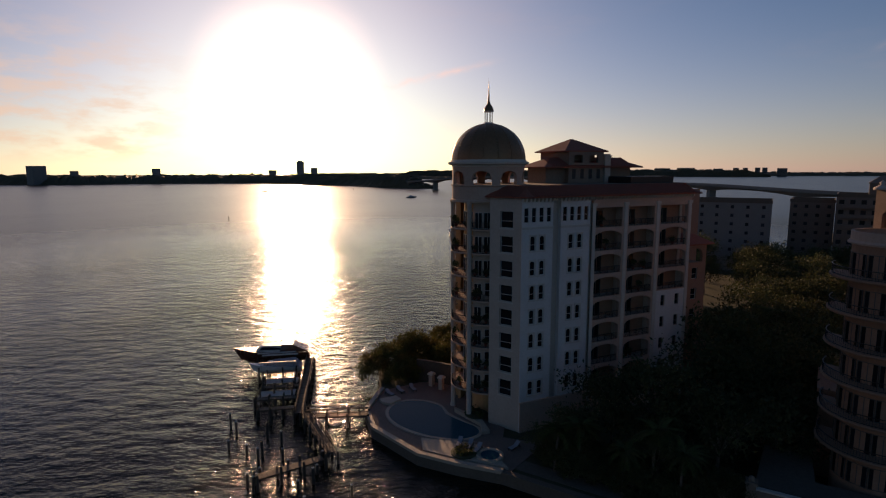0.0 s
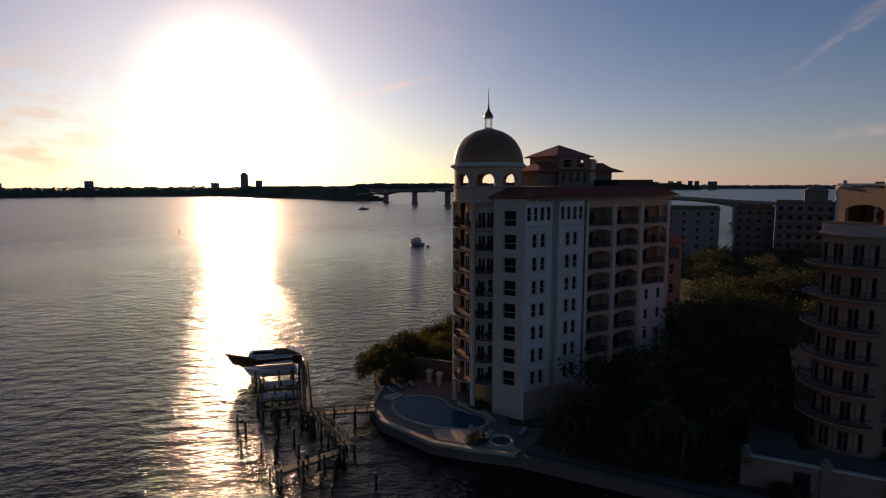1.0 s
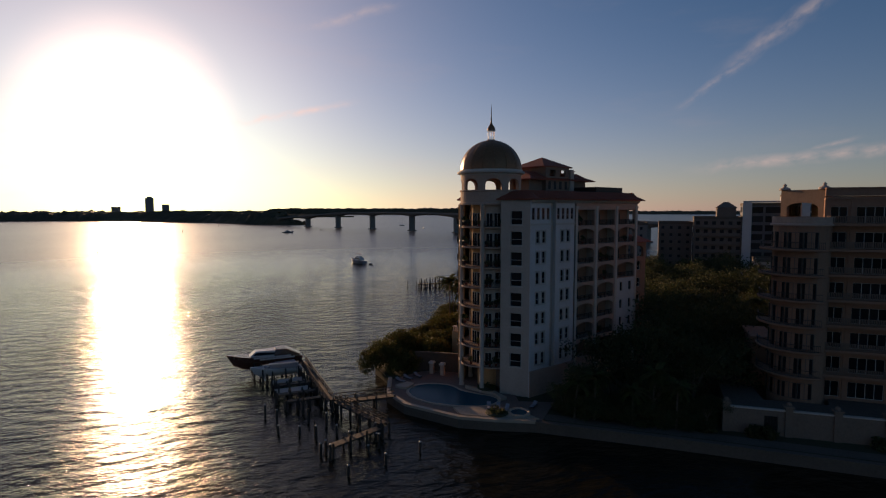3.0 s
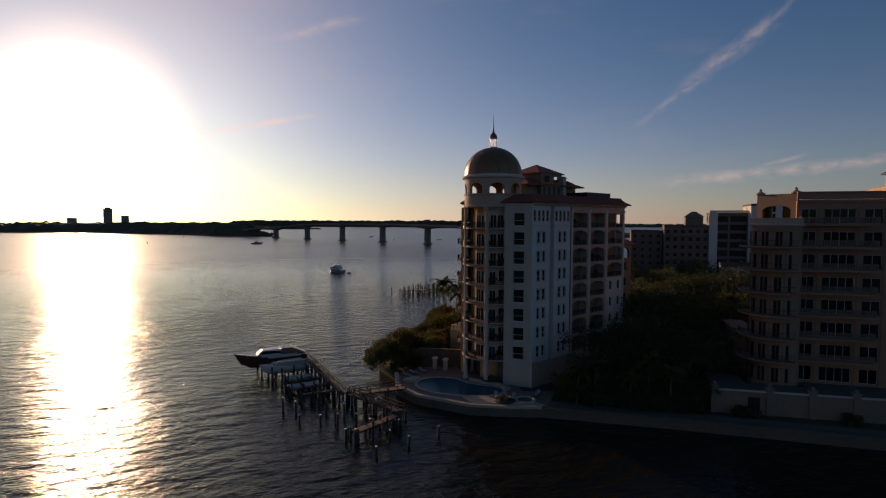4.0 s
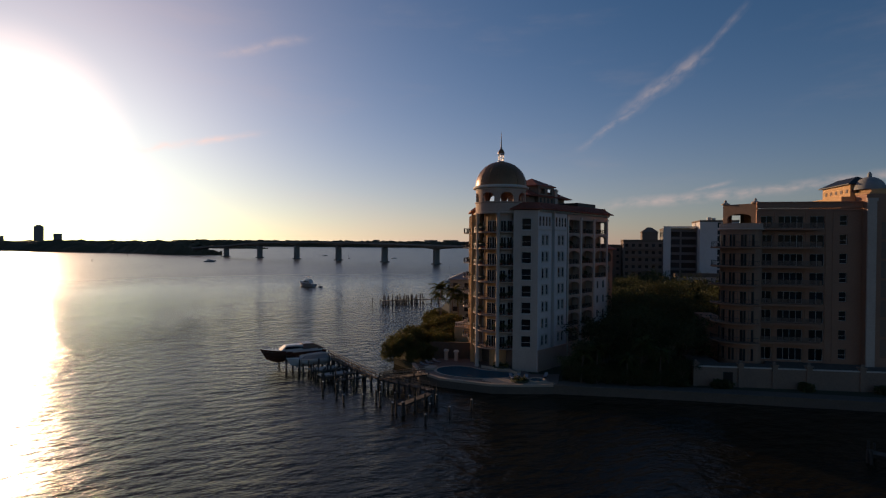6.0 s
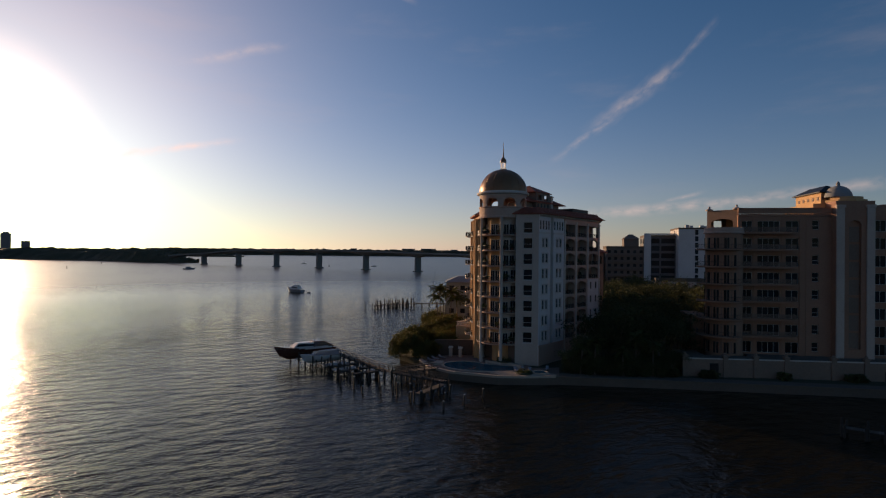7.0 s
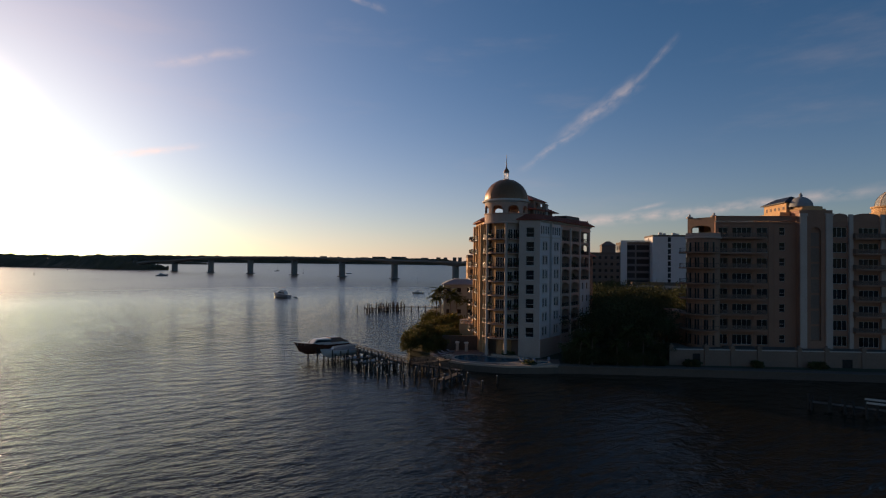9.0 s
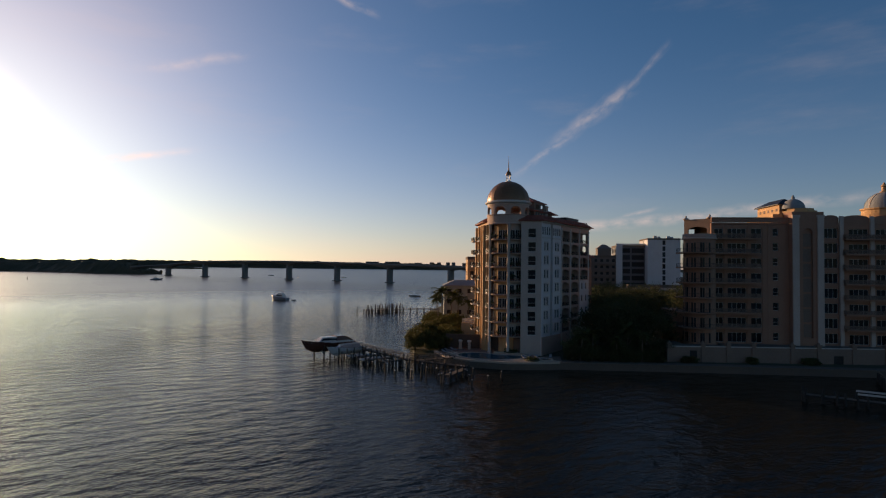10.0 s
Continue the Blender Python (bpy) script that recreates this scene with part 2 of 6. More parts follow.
HULL_NAVY = material("dark_maroon_hull", (0.10, 0.04, 0.028), rough=0.25, bump=0.02)
# Hull grey carries the shade of the yacht's backlit side
HULL_GREY = material("shade_grey_hull", (0.27, 0.28, 0.30), rough=0.3, bump=0.02)
GELCOAT = material("white_gelcoat", (0.55, 0.545, 0.53), (0.46, 0.45, 0.43), rough=0.25, bump=0.02)
FRAME_DARK = material("bronze_window_frame", (0.10, 0.085, 0.075), rough=0.5, bump=0.03)
ROOF_GREY = material("pale_grey_roofing", (0.24, 0.25, 0.25), (0.17, 0.175, 0.175), rough=0.8)
CANVAS = material("grey_boat_canvas", (0.24, 0.25, 0.28), (0.17, 0.18, 0.20), rough=0.85, bump=0.3)


# ---- mesh helpers ----
def part(name, bm, mat, parent=None, label="", smooth=False):
    me = bpy.data.meshes.new(name)
    bm.normal_update()
    bm.to_mesh(me)
    bm.free()
    me.materials.append(mat)
    if smooth:
        me.shade_smooth()
    ob = new(name, me)
    if parent:
        ob.parent = parent
    return tagged(ob, label) if label else ob


def again(ob, parent, m):
    """One more piece on the same mesh."""
    o = new(ob.name.split(".")[0], ob.data)
    o.parent = parent
    o.matrix_basis = m
    return o


def thing(name, m, label, category, group="", kind=""):
    e = new(name)
    e.empty_display_size = 0.3
    e.matrix_basis = m
    return tagged(e, label, category, group, kind)


def box(bm, x0, y0, z0, x1, y1, z1, bevel=0.0):
    vs = [bm.verts.new((x, y, z)) for z in (z0, z1) for x, y in ((x0, y0), (x1, y0), (x1, y1), (x0, y1))]
    fs = [bm.faces.new([vs[i] for i in f]) for f in ((3, 2, 1, 0), (4, 5, 6, 7), (0, 1, 5, 4), (1, 2, 6, 5), (2, 3, 7, 6), (3, 0, 4, 7))]
    if bevel:
        es = list({e for f in fs for e in f.edges})
        bmesh.ops.bevel(bm, geom=es, offset=bevel, segments=1, affect="EDGES")
    return vs


def prism(bm, outline, z0, z1):
    n = len(outline)
    lo = [bm.verts.new((x, y, z0)) for x, y in outline]
    hi = [bm.verts.new((x, y, z1)) for x, y in outline]
    bm.faces.new(hi)
    bm.faces.new(lo[::-1])
    for i in range(n):
        j = (i + 1) % n
        bm.faces.new((lo[i], lo[j], hi[j], hi[i]))


def lathe(bm, profile, segs=24, a0=0.0, a1=360.0, cx=0.0, cy=0.0):
    whole = abs(a1 - a0) >= 359.9
    count = segs if whole else segs + 1
    rings = []
    for r, z in profile:
        ring = []
        for k in range(count):
            a = radians(a0 + (a1 - a0) * k / segs)
            ring.append(bm.verts.new((cx + r * math.cos(a), cy + r * math.sin(a), z)))
        rings.append(ring)
    for low, high in zip(rings, rings[1:]):
        for k in range(count if whole else count - 1):
            j = (k + 1) % count
            bm.faces.new((low[k], low[j], high[j], high[k]))
    return rings


def beam(bm, a, b, w, h=None, segs=0):
    """A bar from a to b, w wide and h high, or round with segs sides."""
    a, b = Vector(a), Vector(b)
    d = (b - a).normalized()
    side = d.cross(Vector((0, 0, 1)))
    side = side.normalized() if side.length > 1e-4 else Vector((1, 0, 0))
    up = side.cross(d)
    h = h or w
    if segs:
        ring = [side * math.cos(2 * math.pi * k / segs) * w / 2 + up * math.sin(2 * math.pi * k / segs) * w / 2 for k in range(segs)]
    else:
        ring = [side * w / 2 * i + up * h / 2 * j for i, j in ((-1, -1), (1, -1), (1, 1), (-1, 1))]
    lo = [bm.verts.new(a + r) for r in ring]
    hi = [bm.verts.new(b + r) for r in ring]
    n = len(ring)
    bm.faces.new(lo[::-1])
    bm.faces.new(hi)
    for i in range(n):
        j = (i + 1) % n
        bm.faces.new((lo[i], lo[j], hi[j], hi[i]))


def pierced_wall(bm, x0, x1, z0, z1, y, thick, holes):
    """A wall whose front is at y and faces -y, with rectangular openings (x0, x1, z0, z1) right through it."""
    xs = sorted({x0, x1, *(v for h in holes for v in h[:2] if x0 < v < x1)})
    zs = sorted({z0, z1, *(v for h in holes for v in h[2:] if z0 < v < z1)})
    xm = [(a + b) / 2 for a, b in zip(xs, xs[1:])]
    zm = [(a + b) / 2 for a, b in zip(zs, zs[1:])]
    solid = [[not any(h[0] < x < h[1] and h[2] < z < h[3] for h in holes) for z in zm] for x in xm]
    cache = {}

    def v(i, k, back):
        key = (i, k, back)
        if key not in cache:
            cache[key] = bm.verts.new((xs[i], y + thick * back, zs[k]))
        return cache[key]

    nx, nz = len(xm), len(zm)
    for i in range(nx):
        for k in range(nz):
            if not solid[i][k]:
                continue
            bm.faces.new((v(i, k, 0), v(i + 1, k, 0), v(i + 1, k + 1, 0), v(i, k + 1, 0)))
            bm.faces.new((v(i, k + 1, 1), v(i + 1, k + 1, 1), v(i + 1, k, 1), v(i, k, 1)))
            if i == 0 or not solid[i - 1][k]:
                bm.faces.new((v(i, k, 1), v(i, k, 0), v(i, k + 1, 0), v(i, k + 1, 1)))
            if i == nx - 1 or not solid[i + 1][k]:
                bm.faces.new((v(i + 1, k, 0), v(i + 1, k, 1), v(i + 1, k + 1, 1), v(i + 1, k + 1, 0)))
            if k == 0 or not solid[i][k - 1]:
                bm.faces.new((v(i, k, 1), v(i + 1, k, 1), v(i + 1, k, 0), v(i, k, 0)))
            if k == nz - 1 or not solid[i][k + 1]:
                bm.faces.new((v(i, k + 1, 0), v(i + 1, k + 1, 0), v(i + 1, k + 1, 1), v(i, k + 1, 1)))


def leaf_cloud(rng, clumps, per, size, spread):
    """Leaf quads scattered round clump centres; returns a mesh."""
    n = len(clumps) * per
    c = np.repeat(np.array(clumps), per, axis=0)
    p = rng.normal(size=(n, 3)) * spread * np.array([1, 1, 0.75])
    pos = c[:, :3] + p
    a = rng.normal(size=(n, 3))
    a /= np.linalg.norm(a, axis=1)[:, None]
    h = rng.normal(size=(n, 3))
    h -= (h * a).sum(1)[:, None] * a
    h /= np.linalg.norm(h, axis=1)[:, None]
    s = rng.uniform(0.6, 1.3, n)[:, None] * size
    v = np.stack([pos - a * s, pos + h * s * 0.42, pos + a * s, pos - h * s * 0.42], 1).reshape(-1, 3)
    me = bpy.data.meshes.new("crown")
    me.vertices.add(4 * n)
    me.vertices.foreach_set("co", v.ravel())
    me.loops.add(4 * n)
    me.loops.foreach_set("vertex_index", np.arange(4 * n))
    me.polygons.add(n)
    me.polygons.foreach_set("loop_start", np.arange(n) * 4)
    me.update(calc_edges=True)
    me.validate()
    return me

# ---- water, land, bridge ----
b = bmesh.new()
r = [(-5200, -5200), (5200, -5200), (5200, 5200), (-5200, 5200)]
b.faces.new([b.verts.new((x, y, 0)) for x, y in r])
tagged(part("water", b, WATER), "calm grey-blue bay water rippling in evening light", "water", kind="structure")

DECK = 1.3
LAND = [(-17.8, -4.0), (-14.5, -11.5), (-9.6, -15.4), (0.2, -17.7), (5.5, -16.9), (11.3, -15.4), (30, -14.6), (60, -14.4), (100, -14.6), (240, -14.0),
        (240, 320), (70, 320), (27, 300), (27, 272), (62, 262), (66, 232), (45, 205), (-12, 198), (-30, 160), (-34, 112), (-31, 84), (-24, 60), (-25, 36), (-26.5, 12), (-24, 2)]
b = bmesh.new()
prism(b, LAND, -3.0, DECK)
tagged(part("ground", b, SOIL), "dark planted ground of a built-up point of land", "ground", kind="structure")

# ---- kit of building parts ----
def window_kit(w, h, cols=1, rows=2, mat=None, glass=None, depth=0.12, bar=0.07):
    """Frame and pane meshes of one window; origin at the middle of its foot, facing -y."""
    half, mid = bar / 2, h * 0.42
    xs = [-w / 2 + w * i / cols for i in range(cols + 1)]
    zs = [h * k / rows for k in range(rows + 1)] if rows != 2 else [0.0, mid, h]
    lights = []
    for i in range(cols):
        for k in range(rows):
            lights.append((xs[i] + (bar if i == 0 else half), xs[i + 1] - (bar if i == cols - 1 else half),
                           zs[k] + (bar if k == 0 else half), zs[k + 1] - (bar if k == rows - 1 else half)))
    fb = bmesh.new()
    pierced_wall(fb, -w / 2, w / 2, 0, h, 0, depth, lights)
    frame_me = bpy.data.meshes.new("window")
    fb.to_mesh(frame_me), fb.free()
    frame_me.materials.append(mat or WHITE_METAL)
    panes, made = [], {}
    for x0, x1, z0, z1 in lights:
        size = (round(x1 - x0, 3), round(z1 - z0, 3))
        if size not in made:
            pb = bmesh.new()
            box(pb, -size[0] / 2 - 0.01, 0, -size[1] / 2 - 0.01, size[0] / 2 + 0.01, 0.02, size[1] / 2 + 0.01)
            made[size] = bpy.data.meshes.new("pane")
            pb.to_mesh(made[size]), pb.free()
            made[size].materials.append(glass or GLASS)
        panes.append((made[size], pose((x0 + x1) / 2, depth * 0.55, (z0 + z1) / 2)))
    return frame_me, panes


def set_window(kit, parent, m):
    w = new("window", kit[0])
    w.parent, w.matrix_basis = parent, m
    for me, place in kit[1]:
        p = new("pane", me)
        p.parent, p.matrix_basis = w, place
    return w


def spandrels(bm, x0, x1, z_spring, z_top, y, thick, segs=6):
    """The two filled corners that turn a square head into a round arch."""
    r, cx = (x1 - x0) / 2, (x0 + x1) / 2
    rise = z_top - z_spring
    for sgn in (-1, 1):
        arc = [(cx + sgn * r * math.cos(math.pi / 2 * k / segs), z_spring + rise * math.sin(math.pi / 2 * k / segs)) for k in range(segs + 1)]
        corner = (cx + sgn * r, z_top)
        for (xa, za), (xb, zb) in zip(arc, arc[1:]):
            quad = []
            for yy in (y, y + thick):
                quad.append([bm.verts.new((px, yy, pz)) for px, pz in ((xa, za), (xb, zb), corner)])
            f, k = quad
            bm.faces.new(f if sgn < 0 else f[::-1])
            bm.faces.new(k[::-1] if sgn < 0 else k)
            bm.faces.new((f[0], k[0], k[1], f[1]))


def railing_mesh(length, height=1.0, step=0.16, mat=None, bar=0.013):
    bm = bmesh.new()
    box(bm, 0, -0.03, height - 0.06, length, 0.03, height)
    box(bm, 0, -0.02, 0.08, length, 0.02, 0.12)
    n = max(2, int(length / step))
    for i in range(n + 1):
        x = 0.02 + (length - 0.04) * i / n
        t = max(0.03, bar) if i % 8 == 0 else bar
        box(bm, x - t, -t, 0.0 if i % 8 == 0 else 0.1, x + t, t, height - 0.03)
    me = bpy.data.meshes.new("railing")
    bm.to_mesh(me)
    bm.free()
    me.materials.append(mat or IRON)
    return me


def curved_railing_mesh(radius, a0, a1, height=1.0, bars=22):
    bm = bmesh.new()
    for z0, z1, t in ((height - 0.07, height, 0.04), (0.08, 0.13, 0.025)):
        lathe(bm, [(radius - t, z0), (radius + t, z0), (radius + t, z1), (radius - t, z1), (radius - t, z0)], 16, a0, a1)
    for i in range(bars + 1):
        a = radians(a0 + (a1 - a0) * i / bars)
        x, y = radius * math.cos(a), radius * math.sin(a)
        box(bm, x - 0.014, y - 0.014, 0, x + 0.014, y + 0.014, height - 0.04)
    me = bpy.data.meshes.new("railing")
    bm.to_mesh(me)
    bm.free()
    me.materials.append(IRON)
    return me


def obj(name, me, parent, m=None):
    o = new(name, me)
    o.parent = parent
    if m is not None:
        o.matrix_basis = m
    return o


def hip_roof(bm, outline, z0, inset, z1, thick=0.18):
    """A tiled skirt that climbs from an outline to its inset; outline is a convex ring run counter-clockwise."""
    n = len(outline)
    inner = []
    for i in range(n):
        p, q, r_ = Vector(outline[i - 1]), Vector(outline[i]), Vector(outline[(i + 1) % n])
        e1, e2 = (q - p).normalized(), (r_ - q).normalized()
        n1, n2 = Vector((-e1.y, e1.x)), Vector((-e2.y, e2.x))
        m = (n1 + n2) / max(0.3, 1 + n1.dot(n2))
        inner.append(q + m * inset)
    lo = [bm.verts.new((*p, z0)) for p in outline]
    lo2 = [bm.verts.new((*p, z0 + thick)) for p in outline]
    hi = [bm.verts.new((*p, z1)) for p in inner]
    for i in range(n):
        j = (i + 1) % n
        bm.faces.new((lo[i], lo[j], lo2[j], lo2[i]))
        bm.faces.new((lo2[i], lo2[j], hi[j], hi[i]))
    bm.faces.new(lo[::-1])
    bm.faces.new(hi)
    return inner


def tile_rows(bm, a, b, up, count, along):
    """Half-round cover tiles that climb a roof slope: a to b along the eave, up the slope's vector."""
    a, b, up = Vector(a), Vector(b), Vector(up)
    d = (b - a) / count
    nrm = d.cross(up).normalized()
    if nrm.z < 0:
        nrm = -nrm
    for i in range(count):
        c = a + d * (i + 0.5)
        lo, hi = [], []
        for k in range(4):
            t = k / 3 * math.pi
            off = d * 0.32 * -math.cos(t) + nrm * (d.length * 0.3 * math.sin(t) + 0.01)
            lo.append(bm.verts.new(c + off)), hi.append(bm.verts.new(c + off + up))
        for k in range(3):
            bm.faces.new((lo[k], lo[k + 1], hi[k + 1], hi[k]))
        bm.faces.new(lo[::-1])


# ---- the domed apartment tower ----
TOWER_TURN = Matrix(((0.517, -0.856, 0, 0), (0.856, 0.517, 0, 0), (0, 0, 1, 0), (0, 0, 0, 1)))
PITCH, FLOOR1 = 3.4, 5.8          # storey height, lowest upper floor
FLOORS = [FLOOR1 + PITCH * k for k in range(8)]   # 5.8 ... 29.6
EAVE = 34.0


def domed_building():
    home = thing("apartment_building", TOWER_TURN @ pose(0, 0, 0),
                 "pale stucco waterfront apartment tower with bronze dome and red tile roofs", "building")
    pair = window_kit(0.8, 2.0, 1, 2, WHITE_METAL, bar=0.06)
    slim = window_kit(0.72, 2.0, 1, 2, WHITE_METAL, bar=0.06)
    wide = window_kit(1.9, 2.3, 1, 2, WHITE_METAL)
    door = window_kit(2.6, 2.3, 3, 1, FRAME_DARK)
    small = window_kit(0.85, 1.7, 1, 2, FRAME_DARK)

    # two white bays, four slim lights under the eave, twin lights on the floors below
    for x0, x1 in ((0.0, 4.95), (6.25, 11.2)):
        c = (x0 + x1) / 2
        holes, kits = [], []
        for k, z in enumerate(FLOORS):
            if k == 7:
                for i in range(4):
                    x = c - 1.8 + 1.2 * i
                    holes.append((x - 0.36, x + 0.36, z + 1.2, z + 3.2)), kits.append((slim, x, z + 1.2))
            else:
                for x in (c - 0.75, c + 0.75):
                    holes.append((x - 0.4, x + 0.4, z + 0.75, z + 2.75)), kits.append((pair, x, z + 0.75))
        b = bmesh.new()
        pierced_wall(b, x0, x1, DECK, EAVE, -9.45, 0.5, holes)
        for z in FLOORS[:7]:
            for x in (c - 0.75, c + 0.75):
                spandrels(b, x - 0.4, x + 0.4, z + 2.3, z + 2.752, -9.45, 0.16)
        box(b, x0, -8.95, DECK, x0 + 0.3, -7.5, EAVE)
        box(b, x1 - 0.3, -8.95, DECK, x1, -7.5, EAVE)
        part("wall", b, STUCCO_WHITE, home, "white stucco bay")
        b = bmesh.new()
        box(b, -1.35, -0.11, 0.58, 1.35, 0, 0.73)
        sill = part("sill", b, TRIM, home)
        b = bmesh.new()
        box(b, -0.55, -0.12, 2.78, 0.55, 0, 2.98)
        box(b, -0.55, -0.07, 0.735, -0.405, 0, 2.777)
        box(b, 0.405, -0.07, 0.735, 0.55, 0, 2.777)
        hood = part("window_surround", b, TRIM, home)
        sill.matrix_basis, hood.matrix_basis = pose(c, -9.452, FLOORS[0]), pose(c - 0.75, -9.452, FLOORS[0])
        again(hood, home, pose(c + 0.75, -9.452, FLOORS[0]))
        for z in FLOORS[1:7]:
            again(sill, home, pose(c, -9.452, z))
            again(hood, home, pose(c - 0.75, -9.452, z))
            again(hood, home, pose(c + 0.75, -9.452, z))
        b = bmesh.new()
        box(b, x0 - 0.08, -9.6, FLOORS[7] + 0.3, x1 + 0.08, -9.452, FLOORS[7] + 0.62)
        part("trim", b, TRIM, home)
        for kit, x, z in kits:
            set_window(kit, home, pose(x, -9.40, z))
    # ground storey in warm stone, proud of the bays and the splay
    b = bmesh.new()
    box(b, 0.0, -9.62, DECK, 11.2, -9.453, FLOOR1 - 0.35)
    box(b, -0.05, -9.72, FLOOR1 - 0.35, 11.25, -9.453, FLOOR1 - 0.1)
    part("plinth", b, STUCCO_ROSE, home, "rose stone ground storey")
    # recessed strips beside the bays
    for x0, x1 in ((4.95, 6.25), (11.2, 12.0)):
        b = bmesh.new()
        box(b, x0 + 0.002, -8.8, DECK, x1 - 0.002, -8.3, EAVE)
        part("wall", b, STUCCO, home)

    # loggias: three bays, arched below the top floor
    bays = [(12.4, 17.3), (18.5, 23.5), (24.7, 30.2)]
    holes = []
    for i, (x0, x1) in enumerate(bays):
        for k, z in enumerate(FLOORS):
            if i == 2 and k < 4:
                for x in (x0 + 1.2, x1 - 1.4):
                    holes.append((x - 0.42, x + 0.42, z + 0.8, z + 2.5))
            else:
                holes.append((x0, x1, z, z + 2.85))
    b = bmesh.new()
    pierced_wall(b, 12.0, 31.0, DECK, EAVE, -9.2, 0.6, holes)
    for i, (x0, x1) in enumerate(bays):
        for k, z in enumerate(FLOORS[:7]):
            if not (i == 2 and k < 4):
                spandrels(b, x0, x1, z + 2.05, z + 2.852, -9.2, 0.6)
    part("wall", b, STUCCO_ROSE, home, "rose stucco wall of arched loggias")
    b = bmesh.new()
    pierced_wall(b, 24.5, 30.3, FLOOR1 - 0.4, FLOORS[4] - 0.15, -9.26, 0.057, [(x - 0.42, x + 0.42, z + 0.8, z + 2.5) for z in FLOORS[:4] for x in (25.9, 28.8)])
    part("wall_panel", b, STUCCO_WHITE, home, "pale stucco panel")
    b = bmesh.new()
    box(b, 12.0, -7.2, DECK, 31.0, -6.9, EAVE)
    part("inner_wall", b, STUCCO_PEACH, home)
    b = bmesh.new()
    box(b, 12.0, -8.597, -0.3, 30.9, -7.203, 0)
    slab0 = part("loggia_floor", b, STUCCO, home)
    slab0.matrix_basis = pose(0, 0, FLOORS[0])
    for z in FLOORS[1:]:
        again(slab0, home, pose(0, 0, z))
    b = bmesh.new()
    box(b, -0.15, -8.595, DECK, 0.15, -7.205, EAVE)
    party = part("party_wall", b, STUCCO, home)
    party.matrix_basis = pose(17.9, 0, 0)
    for x in (24.1,):
        again(party, home, pose(x, 0, 0))
    rails = {}
    for i, (x0, x1) in enumerate(bays):
        rails[i] = railing_mesh(x1 - x0)
        for k, z in enumerate(FLOORS):
            if i == 2 and k < 4:
                for x in (x0 + 1.2, x1 - 1.4):
                    set_window(small, home, pose(x, -9.05, z + 0.8))
                continue
            obj("railing", rails[i], home, pose(x0, -9.0, z))
            set_window(door, home, pose((x0 + x1) / 2 - 0.9, -7.32, z + 0.02))
    b = bmesh.new()
    box(b, -0.28, -9.34, DECK, 0.28, -9.203, EAVE - 1.302)
    box(b, -0.4, -9.42, EAVE - 1.3, 0.4, -9.203, EAVE - 0.9)
    pilaster = part("pilaster", b, TRIM, home)
    pilaster.matrix_basis = pose(12.05, 0, 0)
    for x in (17.9, 24.1, 30.6):
        again(pilaster, home, pose(x, 0, 0))

    # splayed face with one broad window a floor, between the tower and the bays
    splay = pose(0.05, -9.4, 0, 0, 0, -60)       # its x runs back towards the tower
    sw = bmesh.new()
    holes = [(-3.35, -1.35, z + 0.4, z + 2.7) for z in FLOORS]
    pierced_wall(sw, -5.0, -0.05, DECK, EAVE, 0, 0.45, holes)
    o = part("wall", sw, STUCCO, home)
    o.matrix_basis = splay
    for z in FLOORS:
        set_window(wide, home, splay @ pose(-2.35, 0.15, z + 0.4))
    b = bmesh.new()
    box(b, -3.5, -0.08, 0.22, -1.2, -0.003, 0.38)
    sill = part("sill", b, TRIM, home)
    sill.matrix_basis = splay @ pose(0, 0, FLOORS[0])
    for z in FLOORS[1:]:
        again(sill, home, splay @ pose(0, 0, z))

    # lit wing on the far side of the tower
    wing = pose(6.6, 13.2, 0, 0, 0, -137.5)       # x runs from the far corner towards the tower
    holes = []
    for z in FLOORS:
        holes += [(1.0, 3.4, z + 0.05, z + 2.5), (5.2, 7.6, z + 0.05, z + 2.5), (9.0, 10.4, z + 0.6, z + 2.5)]
    b = bmesh.new()
    pierced_wall(b, 0, 12.6, DECK, EAVE, 0, 0.5, holes)
    part("wall", b, STUCCO_OCHRE, home, "ochre stucco wing").matrix_basis = wing
    rail_w = railing_mesh(3.0)
    slab = bmesh.new()
    box(slab, 0, -0.9, -0.22, 3.0, -0.003, 0)
    slab_me = bpy.data.meshes.new("balcony")
    slab.to_mesh(slab_me), slab.free()
    slab_me.materials.append(TRIM)
    side_w = railing_mesh(0.85)
    dw = window_kit(2.4, 2.45, 2, 1, FRAME_DARK)
    sw2 = window_kit(1.4, 1.9, 2, 1)
    for z in FLOORS:
        for x in (0.7, 4.9):
            bal = obj("balcony", slab_me, home, wing @ pose(x, 0, z) @ Matrix.Diagonal((1, 2.3 if x < 1 else 1.2, 1, 1)))
            obj("railing", rail_w, bal, pose(0, -0.86, 0))
            obj("railing", side_w, bal, pose(0.03, -0.86, 0, 0, 0, 90))
            obj("railing", side_w, bal, pose(2.97, -0.86, 0, 0, 0, 90))
        set_window(dw, home, wing @ pose(2.2, 0.2, z + 0.05))
        set_window(dw, home, wing @ pose(6.4, 0.2, z + 0.05))
        set_window(sw2, home, wing @ pose(9.7, 0.2, z + 0.6))
    b = bmesh.new()
    box(b, -0.35, -0.75, DECK, 0.35, -0.003, EAVE - 0.6)
    pilaster = part("pilaster", b, STUCCO_OCHRE, home)
    pilaster.matrix_basis = wing @ pose(0.25, 0, 0)
    for x in (4.3, 8.3, 11.2):
        again(pilaster, home, wing @ pose(x, 0, 0))
